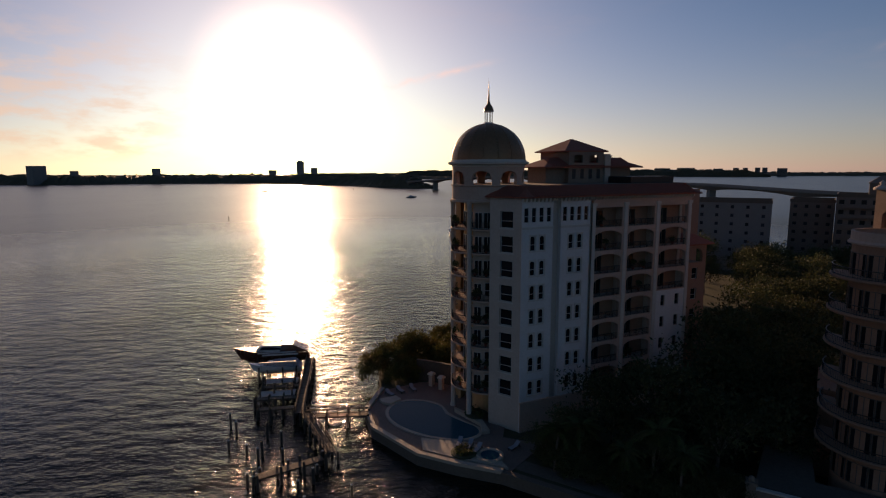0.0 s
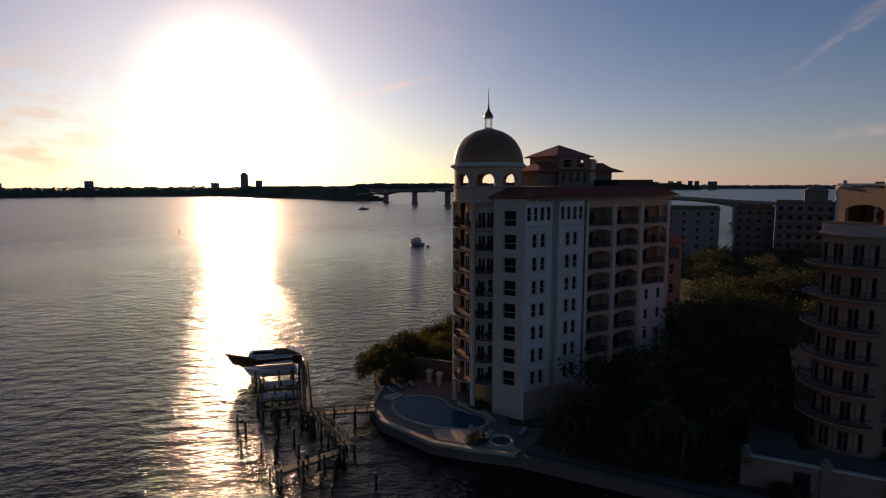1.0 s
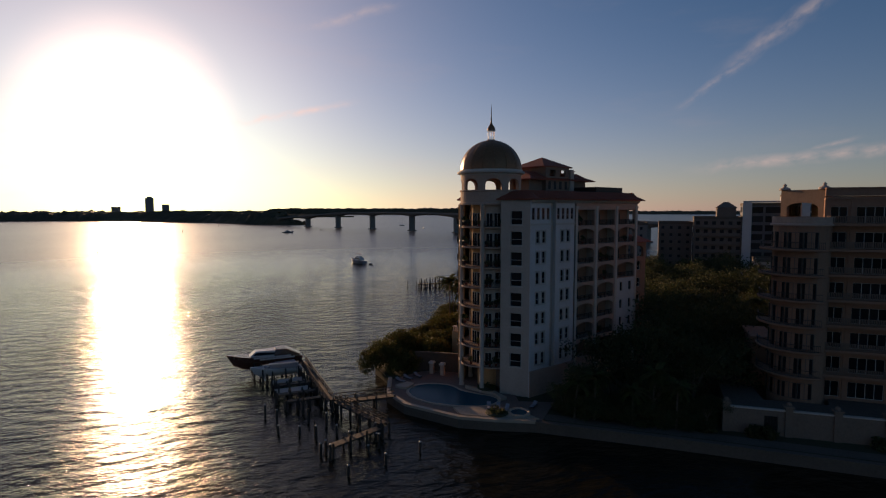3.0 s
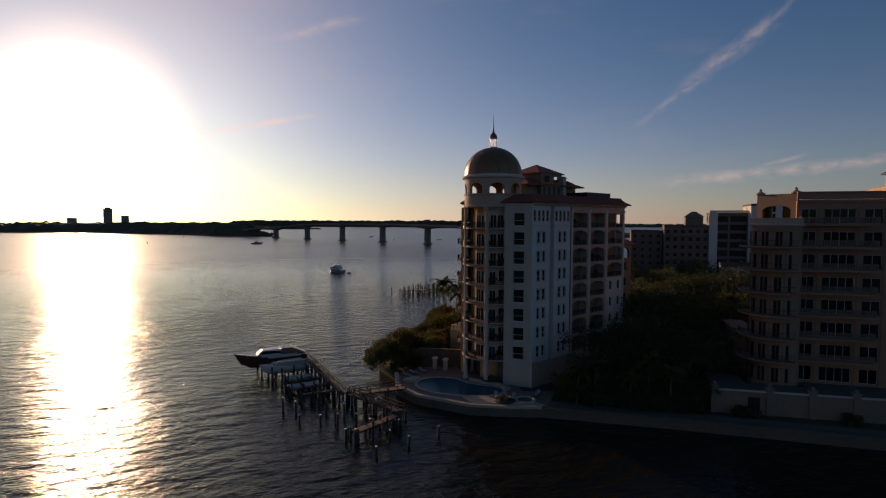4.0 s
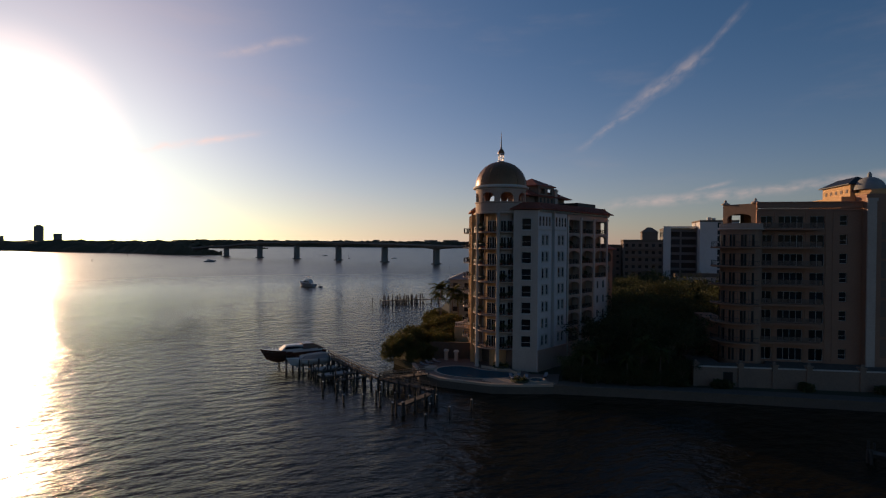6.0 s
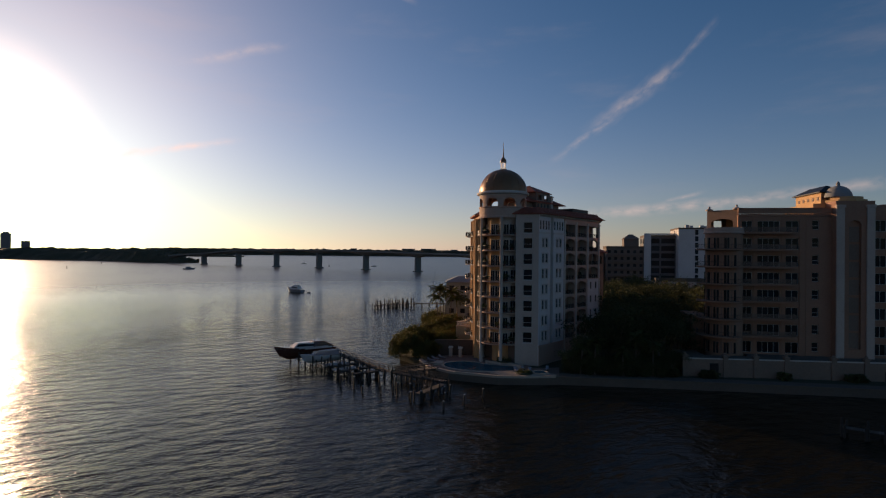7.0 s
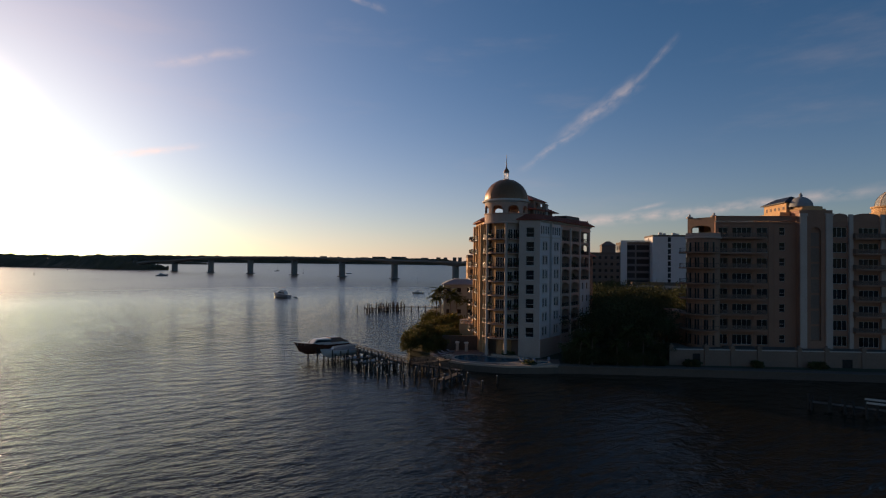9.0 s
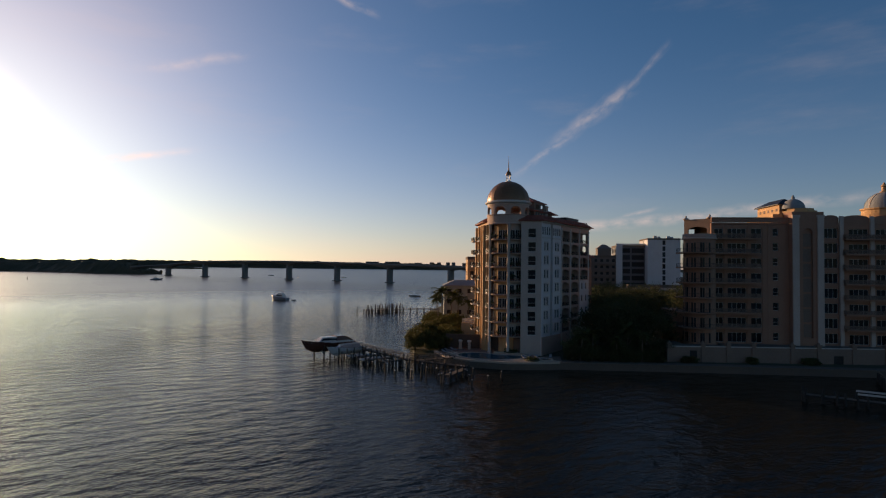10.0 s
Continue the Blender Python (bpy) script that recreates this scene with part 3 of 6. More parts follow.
    # back and end walls
    back = pose(31.0, 13.2, 0, 0, 0, 180)
    holes = [(x, x + 2.4, z + 0.05, z + 2.5) for z in FLOORS for x in (2.0, 8.0, 14.0, 20.5)]
    b = bmesh.new()
    pierced_wall(b, 0, 24.4, DECK, EAVE, 0, 0.5, holes)
    part("wall", b, STUCCO_OCHRE, home).matrix_basis = back
    for z in FLOORS:
        for x in (3.2, 9.2, 15.2, 21.7):
            set_window(dw, home, back @ pose(x, 0.2, z + 0.05))
        bal = obj("balcony", slab_me, home, back @ pose(20.9, 0, z) @ Matrix.Diagonal((1, 2.4, 1, 1)))
        obj("railing", rail_w, bal, pose(0, -0.86, 0))
        obj("railing", side_w, bal, pose(0.03, -0.86, 0, 0, 0, 90))
        obj("railing", side_w, bal, pose(2.97, -0.86, 0, 0, 0, 90))
    endw = pose(31.0, -9.2, 0, 0, 0, 90)
    holes = [(x, x + 1.2, z + 0.8, z + 2.6) for z in FLOORS for x in (3.0, 8.0, 13.0, 18.0)]
    holes += [(0.75, 1.85, z + 0.02, z + 2.7) for z in FLOORS[5:]]
    b = bmesh.new()
    pierced_wall(b, 0.002, 22.0, DECK, EAVE, 0, 0.5, holes)
    part("wall", b, STUCCO, home).matrix_basis = endw
    ew = window_kit(1.2, 1.8, 1, 2)
    for z in FLOORS:
        for x in (3.6, 8.6, 13.6, 18.6):
            set_window(ew, home, endw @ pose(x, 0.15, z + 0.8))
    # lower end block with a round-headed opening under its own roof
    b = bmesh.new()
    holes = [(33.2, 34.4, z + 0.8, z + 2.6) for z in FLOORS[1:5]] + [(32.2, 35.4, FLOORS[5] + 0.1, FLOORS[5] + 2.4)]
    pierced_wall(b, 31.55, 36.2, DECK, 25.8, -8.0, 0.5, holes)
    spandrels(b, 32.2, 35.4, FLOORS[5] + 1.3, FLOORS[5] + 2.4, -8.0, 0.5)
    box(b, 31.55, -7.5, DECK, 36.2, 6.0, 22.7)
    # Unseen rear wing, added to keep the sun off the peach building
    box(b, 31.55, 6.003, DECK, 50.0, 13.2, 34.0)
    box(b, 31.55, -9.3, DECK, 37.4, -8.003, 9.6)
    part("wall", b, STUCCO_PEACH, home, "peach stucco end block with an unseen sun-blocking rear wing")
    for z in FLOORS[1:5]:
        set_window(ew, home, pose(33.8, -7.85, z + 0.8))
    b = bmesh.new()
    hip_roof(b, [(31.55, -8.8), (37.0, -8.8), (37.0, 6.6), (31.55, 6.6)], 25.8, 2.2, 27.3)
    part("roof", b, TILE, home)

    # core, floors and flat roof
    core = [(0.5, -8.2), (11.9, -8.2), (12.0, -6.85), (30.5, -6.85), (30.5, 12.6), (7.6, 12.6), (0.8, 5.4), (-1.0, -4.6)]
    b = bmesh.new()
    prism(b, core, DECK, EAVE - 0.1)
    part("core", b, BROWN_WALL, home)

    # tiled skirt roof with cornice and brackets
    ring = [(0.0, -10.4), (31.9, -10.3), (31.9, 14.2), (6.3, 14.2), (-3.2, 5.5), (-2.9, -5.0)]
    b = bmesh.new()
    inner = hip_roof(b, ring, EAVE + 0.1, 2.4, 35.7)
    n = len(ring)
    for i in range(n):
        p, q, pi, qi = (Vector((*v, 0)) for v in (ring[i], ring[(i + 1) % n], inner[i], inner[(i + 1) % n]))
        length = (q - p).length
        e = (q - p) / length
        inward = Vector((-e.y, e.x, 0))
        tile_rows(b, p + e * 1.2 + Vector((0, 0, EAVE + 0.28)), q - e * 1.2 + Vector((0, 0, EAVE + 0.28)), inward * 2.3 + Vector((0, 0, 1.36)), int(length / 0.42), e)
    part("roof", b, TILE, home, "red clay tile skirt roof")
    b = bmesh.new()
    box(b, -0.12, -0.62, -0.22, 0.12, 0, 0.08)
    box(b, -0.09, -0.34, -0.42, 0.09, 0, -0.222)
    bracket = part("bracket", b, TRIM, home)
    for i in range(50):
        x = 0.35 + 0.62 * i
        m = pose(x, -9.47 if x < 11.3 and not 4.95 < x < 6.25 else -9.22, EAVE)
        if i:
            again(bracket, home, m)
        else:
            bracket.matrix_basis = m
    b = bmesh.new()
    ring2 = [(2.6, -7.4), (29.0, -7.4), (29.0, 11.3), (7.6, 11.3), (0.6, 4.9), (-0.4, -3.4)]
    prism(b, ring2, EAVE - 0.1, 35.72)
    part("flat_roof", b, CONCRETE, home)

    # penthouse tiers
    b = bmesh.new()
    box(b, 10.6, 0.8, 35.7, 27.5, 5.9, 38.2)
    part("penthouse_wall", b, GARDEN_WALL, home)
    b = bmesh.new()
    pierced_wall(b, 14.2, 21.0, 35.7, 40.6, -0.2, 0.4, [(18.2, 19.9, 38.9, 40.1), (15.2, 16.9, 38.9, 40.1)])
    box(b, 14.2, 0.203, 35.7, 14.6, 7.6, 40.6)
    box(b, 14.603, 1.4, 35.7, 20.5, 7.6, 40.6)
    part("belvedere_wall", b, GARDEN_WALL, home)
    b = bmesh.new()
    hip_roof(b, [(9.4, -0.6), (29.0, -0.6), (29.0, 6.9), (9.4, 6.9)], 38.1, 3.6, 39.8)
    tile_rows(b, (11.0, -0.6, 38.28), (27.2, -0.6, 38.28), (0, 3.4, 1.46), 38, None)
    part("roof", b, TILE, home)
    b = bmesh.new()
    c, h = (17.6, 3.9), 4.25
    hip_roof(b, [(c[0] - h, c[1] - h), (c[0] + h, c[1] - h), (c[0] + h, c[1] + h), (c[0] - h, c[1] + h)], 40.6, h - 0.1, 42.8)
    part("roof", b, TILE, home)
    b = bmesh.new()
    box(b, -0.3, -0.06, 36.4, 0.3, -0.003, 37.9)
    vent = part("vent", b, IRON, home)
    vent.matrix_basis = pose(15.2, -0.2, 0)
    for x in (16.8, 18.4, 20.0):
        again(vent, home, pose(x, -0.2, 0))
    b = bmesh.new()
    box(b, 21.0, -6.6, 35.72, 29.6, -1.5, 36.75)
    part("plant_screen", b, IRON, home, "dark flat screen round roof plant")
    for x, y, h in ((21.7, 0.0, 40.3),):
        b = bmesh.new()
        box(b, x - 0.55, y - 0.45, 35.7, x + 0.55, y + 0.45, h - 0.45)
        box(b, x - 0.7, y - 0.6, h - 0.45, x + 0.7, y + 0.6, h - 0.25)
        box(b, x - 0.5, y - 0.4, h - 0.25, x + 0.5, y + 0.4, h)
        part("chimney", b, STUCCO, home)
    return home


def dome_tower(home):
    """Round corner: columns, ring balconies, glazing, arcade, cornice, ribbed dome, lantern and spire."""
    turn = pose(0, 0, 0, 0, 0, -58.87)     # brings world bearings into the house's axes
    cols = [-150, -90, -30, 30, 90, 150]
    b = bmesh.new()
    lathe(b, [(0.48, DECK), (0.48, DECK + 0.5), (0.38, DECK + 0.6), (0.36, 33.0), (0.46, 33.15), (0.46, 33.5)], 14)
    col_me = bpy.data.meshes.new("column")
    b.to_mesh(col_me), b.free()
    col_me.materials.append(STUCCO)
    col_me.shade_smooth()
    for a in cols:
        obj("column", col_me, home, turn @ pose(5.15 * math.cos(radians(a)), 5.15 * math.sin(radians(a)), 0))
    # deep ochre balconies on the water side, a shallow glazed bay towards the splay
    b = bmesh.new()
    lathe(b, [(3.5, FLOOR1 - 0.2), (3.5, 33.6)], 32)
    lathe(b, [(2.2, DECK), (2.2, FLOOR1)], 24)
    part("inner_wall", b, STUCCO_OCHRE, home).matrix_basis = turn
    b = bmesh.new()
    lathe(b, [(3.4, FLOOR1 - 0.2), (4.35, FLOOR1 - 0.2), (4.35, 33.5), (3.4, 33.5)], 16, -88, -22)
    for a in (-88, -22):
        q = radians(a)
        vs = [b.verts.new((r_ * math.cos(q), r_ * math.sin(q), z)) for r_, z in ((3.4, FLOOR1 - 0.2), (4.35, FLOOR1 - 0.2), (4.35, 33.5), (3.4, 33.5))]
        b.faces.new(vs)
    part("bay_wall", b, STUCCO, home).matrix_basis = turn
    glaze = window_kit(1.15, 2.3, 2, 1, WHITE_METAL)
    broad = window_kit(1.5, 2.0, 2, 2, WHITE_METAL)
    def bow(a):
        """How far a balcony's edge swells between two columns."""
        return 0.6 * math.sin(math.pi * ((a + 150) % 60) / 60) ** 0.7 if -212 < a < -30 else 0.0

    b = bmesh.new()
    rows = []
    for i in range(72):
        a = 5.0 * i - 270
        q, w = radians(a), bow(a)
        rows.append([b.verts.new((r_ * math.cos(q), r_ * math.sin(q), z)) for r_, z in ((3.4, -0.26), (4.95 + w, -0.26), (5.1 + w, -0.18), (5.1 + w, -0.03), (5.04 + w, 0), (3.4, 0))])
    for i in range(72):
        for j in range(5):
            b.faces.new((rows[i][j], rows[(i + 1) % 72][j], rows[(i + 1) % 72][j + 1], rows[i][j + 1]))
    slab = part("balcony", b, STUCCO_ROSE, home)
    slab.matrix_basis = turn @ pose(0, 0, FLOORS[0])
    for z in FLOORS[1:]:
        again(slab, home, turn @ pose(0, 0, z))
    b = bmesh.new()
    edge = [((4.98 + bow(a)) * math.cos(radians(a)), (4.98 + bow(a)) * math.sin(radians(a))) for a in (-147 + 1.8 * i for i in range(31))]
    for p, q in zip(edge, edge[1:]):
        beam(b, (*p, 0.97), (*q, 0.97), 0.07, 0.07)
        beam(b, (*p, 0.1), (*q, 0.1), 0.05, 0.05)
        box(b, p[0] - 0.018, p[1] - 0.018, 0, p[0] + 0.018, p[1] + 0.018, 0.95)
    rail_me = bpy.data.meshes.new("railing")
    b.to_mesh(rail_me), b.free()
    rail_me.materials.append(IRON)
    for k, z in enumerate(FLOORS):
        for a in (0, 60, -60):
            obj("railing", rail_me, home, turn @ pose(0, 0, z, 0, 0, a))
        for a in (-104, -123, 158, 190):
            r_ = radians(a)
            set_window(glaze, home, turn @ pose(3.64 * math.cos(r_), 3.64 * math.sin(r_), z + 0.02, 0, 0, a + 90))
        for a, kit in ((-77, glaze), (-60, glaze), (-43, glaze)) if k > 4 else ((-78, glaze), (-55, broad)):
            r_ = radians(a)
            set_window(kit, home, turn @ pose(4.47 * math.cos(r_), 4.47 * math.sin(r_), z + (0.02 if kit is glaze else 0.5), 0, 0, a + 90))
    # solid drum
    b = bmesh.new()
    lathe(b, [(5.5, 33.3), (5.5, 33.6), (5.3, 33.7), (5.3, 35.5), (5.45, 35.6), (5.45, 35.8), (4.5, 35.8)], 48)
    part("drum", b, STUCCO_ROSE, home, smooth=False).matrix_basis = turn
    # arcade: piers with round arches
    count, pier = 8, 7.0
    b = bmesh.new()
    for i in range(count):
        a0 = 360 / count * i - 92.5
        lathe(b, [(4.75, 35.8), (5.25, 35.8), (5.25, 38.35), (4.75, 38.35)], 3, a0 - pier, a0 + pier)
        for s in (-1, 1):      # pier cheeks
            a = radians(a0 + pier * s)
            q = [(4.75, 35.8), (5.25, 35.8), (5.25, 38.35), (4.75, 38.35)]
            vs = [b.verts.new((rr * math.cos(a), rr * math.sin(a), zz)) for rr, zz in q]
            b.faces.new(vs if s > 0 else vs[::-1])
        segs = 10              # arch head between this pier and the next
        half = 180 / count - pier
        for k in range(segs):
            t0, t1 = -1 + 2 * k / segs, -1 + 2 * (k + 1) / segs
            mid = a0 + 180 / count
            ang = [radians(mid + half * t) for t in (t0, t1)]
            zz = [36.75 + 0.95 * math.sqrt(max(0, 1 - t * t)) for t in (t0, t1)]
            fo = [b.verts.new((5.25 * math.cos(ang[j]), 5.25 * math.sin(ang[j]), z)) for j, z in ((0, zz[0]), (1, zz[1]), (1, 38.35), (0, 38.35))]
            fi = [b.verts.new((4.75 * math.cos(ang[j]), 4.75 * math.sin(ang[j]), z)) for j, z in ((0, zz[0]), (1, zz[1]), (1, 38.35), (0, 38.35))]
            b.faces.new(fo), b.faces.new(fi[::-1]), b.faces.new((fo[1], fo[0], fi[0], fi[1]))
    part("arcade", b, STUCCO_ROSE, home, "open round-arched arcade under the dome").matrix_basis = turn
    b = bmesh.new()
    lathe(b, [(0, 38.3), (4.8, 38.3), (5.3, 38.3), (5.35, 38.5), (5.85, 38.65), (5.9, 38.95), (5.55, 39.05), (5.5, 39.25), (5.2, 39.3)], 48)
    part("cornice", b, TRIM, home, smooth=False).matrix_basis = turn
    b = bmesh.new()
    prof = [(5.36 * math.cos(radians(a)), 39.25 + 5.2 * math.sin(radians(a))) for a in range(0, 86, 5)] + [(0.42, 44.45)]
    lathe(b, prof, 48)
    for i in range(16):        # standing seams
        a = radians(i * 22.5)
        last = None
        for r_, z in prof[:-1]:
            p = Vector((r_ * math.cos(a), r_ * math.sin(a), z))
            if last is not None:
                beam(b, last, p, 0.09, 0.09)
            last = p
    part("dome", b, COPPER, home, "ribbed bronze dome", smooth=True).matrix_basis = turn
    lan = bmesh.new()
    lathe(lan, [(0.9, 44.2), (0.9, 44.45), (0.7, 44.5), (0.7, 44.6)], 16)
    for i in range(8):
        a = radians(45 * i)
        beam(lan, (0.55 * math.cos(a), 0.55 * math.sin(a), 44.55), (0.55 * math.cos(a), 0.55 * math.sin(a), 46.1), 0.1, segs=6)
    lathe(lan, [(0, 46.1), (0.75, 46.1), (0.75, 46.2), (0, 46.2)], 16)
    part("lantern", lan, WHITE_METAL, home, "white columned lantern")
    sp = bmesh.new()
    lathe(sp, [(0.72, 46.2), (0.7, 46.5), (0.5, 46.9), (0.25, 47.2), (0.14, 47.7), (0.09, 48.8), (0.035, 50.3), (0.0, 50.9)], 12)
    part("spire", sp, COPPER, home, smooth=True)


HOUSE = domed_building()
dome_tower(HOUSE)

# ---- the peach apartment building beside the sea wall ----
RB_FLOORS = [5.0 + 3.65 * k for k in range(8)]
RB_TOP = 34.2


def peach_building():
    home = thing("apartment_building", pose(0, 0, 0), "peach stucco apartment block with balconies, pilastered stair tower and small domes", "building")
    four = window_kit(4.4, 2.35, 4, 1)
    two = window_kit(2.1, 2.35, 2, 1)
    twob = window_kit(2.5, 2.35, 2, 1)
    one = window_kit(1.3, 1.9, 1, 2)
    slab_cache = {}

    def balcony(m, length, deep=1.6):
        if length not in slab_cache:
            b = bmesh.new()
            box(b, 0, -deep, -0.3, length, -0.003, 0)
            box(b, -0.05, -deep - 0.06, -0.36, length + 0.05, -deep + 0.14, -0.1)
            me = bpy.data.meshes.new("balcony")
            b.to_mesh(me), b.free()
            me.materials.append(STUCCO_PEACH)
            slab_cache[length] = (me, railing_mesh(length, 1.05, 0.2, GARDEN_WALL, 0.05), railing_mesh(deep - 0.1, 1.05, 0.2, GARDEN_WALL, 0.05))
        me, front, side = slab_cache[length]
        bal = obj("balcony", me, home, m)
        obj("railing", front, bal, pose(0, -deep + 0.06, 0))
        obj("railing", side, bal, pose(0.04, -deep + 0.06, 0, 0, 0, 90))
        obj("railing", side, bal, pose(length - 0.04, -deep + 0.06, 0, 0, 0, 90))

    def facade(m, length, plan, z0, z1, mat, label=""):
        """plan: (middle, width, height, sill, kit) for every floor."""
        holes, sets = [], []
        for z in RB_FLOORS:
            if z + 2.6 > z1:
                continue
            for c, w, h, sill, kit in plan:
                holes.append((c - w / 2, c + w / 2, z + sill, z + sill + h))
                sets.append((kit, c, z + sill))
        b = bmesh.new()
        pierced_wall(b, 0, length, z0, z1, 0, 0.5, holes)
        part("wall", b, mat, home, label).matrix_basis = m
        for kit, c, z in sets:
            set_window(kit, home, m @ pose(c, 0.2, z))

    plan_mid = [(1.8, 2.1, 2.35, 0.03, two), (6.1, 4.4, 2.35, 0.03, four), (10.7, 2.5, 2.35, 0.03, twob), (15.2, 1.3, 1.9, 0.6, one)]
    m = pose(50, 0.6, 0)
    facade(m, 18.3, plan_mid, DECK, RB_TOP, STUCCO_PEACH, "peach stucco facade")
    for z in RB_FLOORS[1:]:
        balcony(m @ pose(0.3, 0, z), 10.6)
    b = bmesh.new()
    box(b, -0.25, -0.1, DECK, 0.25, -0.003, RB_TOP)
    pilaster = part("pilaster", b, STUCCO_PEACH, home)
    pilaster.matrix_basis = m @ pose(3.4, 0, 0)
    for x in (8.9, 12.4, 13.6):
        again(pilaster, home, m @ pose(x, 0, 0))
    # stair tower: two pale pilasters, tall round-headed recess
    b = bmesh.new()
    pierced_wall(b, 68.3, 75.6, DECK, 37.0, -0.9, 0.7, [(70.8, 73.1, 6.5, 33.0)])
    spandrels(b, 70.8, 73.1, 31.9, 33.002, -0.9, 0.7)
    box(b, 68.3, -0.197, DECK, 75.6, 8.0, 37.0)
    part("wall", b, STUCCO_PEACH, home)
    for x in (68.35, 74.0):
        b = bmesh.new()
        box(b, x, -1.25, DECK, x + 1.5, -0.903, 35.6, 0.04)
        box(b, x - 0.15, -1.35, 35.6, x + 1.65, -0.903, 36.2)
        part("pilaster", b, STUCCO, home, "pale tall pilaster")
    # Blind stucco panels built from the window kit, no glass in them
    tall = window_kit(2.1, 3.3, 1, 1, STUCCO_PEACH, GARDEN_WALL)
    for z in RB_FLOORS[:7]:
        set_window(tall, home, pose(71.95, -0.45, z + 1.6))
    b = bmesh.new()
    lathe(b, [(3.9, 37.0), (3.9, 37.4), (3.2, 37.5), (3.2, 38.0), (2.6, 38.1)], 8, cx=71.95, cy=2.8)
    part("parapet", b, STUCCO_OCHRE, home)
    b = bmesh.new()
    lathe(b, [(2.6 * math.cos(radians(a)), 38.05 + 2.5 * math.sin(radians(a))) for a in range(0, 86, 9)] + [(0.35, 40.6), (0.4, 40.9), (0.3, 41.2), (0.0, 41.6)], 24, cx=70.6, cy=3.0)
    part("dome", b, ROOF_GREY, home, "small grey lead dome", smooth=True)
    # second wing
    plan_r = [(2.4, 3.2, 2.35, 0.2, window_kit(3.2, 2.35, 3, 1)), (8.8, 4.4, 2.35, 0.03, four), (15.0, 4.4, 2.35, 0.03, four), (21.5, 4.4, 2.35, 0.03, four)]
    m2 = pose(75.6, 0.6, 0)
    facade(m2, 26.0, plan_r, DECK, RB_TOP, STUCCO_PEACH)
    for z in RB_FLOORS[1:]:
        balcony(m2 @ pose(5.0, 0, z), 9.6)
        balcony(m2 @ pose(15.6, 0, z), 9.6)
    b = bmesh.new()
    box(b, -0.45, -0.5, DECK, 0.45, -0.003, RB_TOP + 1.9)
    pilaster = part("pilaster", b, STUCCO, home)
    pilaster.matrix_basis = m2 @ pose(4.7, 0, 0)
    for x in (11.7, 18.4, 24.9):
        again(pilaster, home, m2 @ pose(x, 0, 0))
    # scalloped parapet of the second wing
    for x0, x1 in ((76.2, 79.8), (80.9, 86.8), (87.9, 93.6), (94.5, 100.0)):
        b = bmesh.new()
        c, r = (x0 + x1) / 2, (x1 - x0) / 2
        pts = [(x0, RB_TOP + 0.02), (x1, RB_TOP + 0.02)] + [(c + r * math.cos(math.pi * k / 10), RB_TOP + 1.4 + 0.75 * math.sin(math.pi * k / 10)) for k in range(11)]
        fr = [b.verts.new((x, 0.55, z)) for x, z in pts]
        bk = [b.verts.new((x, 0.95, z)) for x, z in pts]
        b.faces.new(fr), b.faces.new(bk[::-1])
        for i in range(len(pts)):
            j = (i + 1) % len(pts)
            b.faces.new((fr[j], fr[i], bk[i], bk[j]))
        part("parapet", b, STUCCO_PEACH, home)
    # rounded bay with ring balconies, and a set-back top loggia on the splay behind it
    c0, c1 = Vector((45.6, 6.8)), Vector((50.2, 1.5))
    length = (c1 - c0).length
    ang = math.degrees(math.atan2(c1.y - c0.y, c1.x - c0.x))
    m3 = pose(c0.x, c0.y, 0, 0, 0, ang)
    z7 = RB_FLOORS[7]
    b = bmesh.new()
    pierced_wall(b, 0, length, z7 - 0.4, RB_TOP + 1.3, 0, 0.5, [(1.0, length - 1.0, z7, z7 + 3.0)])
    spandrels(b, 1.0, length - 1.0, z7 + 2.2, z7 + 3.002, 0, 0.5)
    # Darker tan than the facade's peach: the loggia's shade is in the colour
    part("wall", b, GARDEN_WALL, home, "open top loggia, its shade put into a darker tan").matrix_basis = m3
    bx, by, br = 47.4, 1.2, 3.7
    b = bmesh.new()
    lathe(b, [(br, DECK), (br, z7 - 0.4), (0.01, z7 - 0.38)], 32, cx=bx, cy=by)
    part("wall", b, STUCCO_PEACH, home, "rounded peach bay")
    bay_kit = window_kit(1.9, 2.35, 2, 1, FRAME_DARK)
    for z in RB_FLOORS[:7]:
        for a in (-178, -146, -114, -84):
            q = radians(a)
            set_window(bay_kit, home, pose(bx + 3.72 * math.cos(q), by + 3.72 * math.sin(q), z + 0.03, 0, 0, a + 90))
    rail = curved_railing_mesh(5.25, -200, -70, bars=46)
    for z in RB_FLOORS[1:7]:
        b = bmesh.new()
        lathe(b, [(3.5, -0.32), (5.35, -0.32), (5.45, -0.2), (5.45, -0.05), (5.35, 0), (3.5, 0)], 30, -203, -67)
        bal = part("balcony", b, STUCCO_PEACH, home)
        bal.matrix_basis = pose(bx, by, z)
        obj("railing", rail, bal)
    b = bmesh.new()
    lathe(b, [(3.6, z7 - 0.4), (4.1, z7 - 0.4), (4.15, z7 - 0.2), (3.9, z7), (3.9, z7 + 0.9), (3.6, z7 + 0.9)], 32, cx=bx, cy=by)
    part("parapet", b, STUCCO_ROSE, home)
    for x in (0.35, length - 0.35):
        b = bmesh.new()
        lathe(b, [(0.0, RB_TOP + 1.3), (0.8, RB_TOP + 1.3), (0.8, RB_TOP + 1.55), (0.5, RB_TOP + 1.7), (0.2, RB_TOP + 1.9), (0.3, RB_TOP + 2.1), (0.0, RB_TOP + 2.4)], 12, cx=x, cy=0.3)
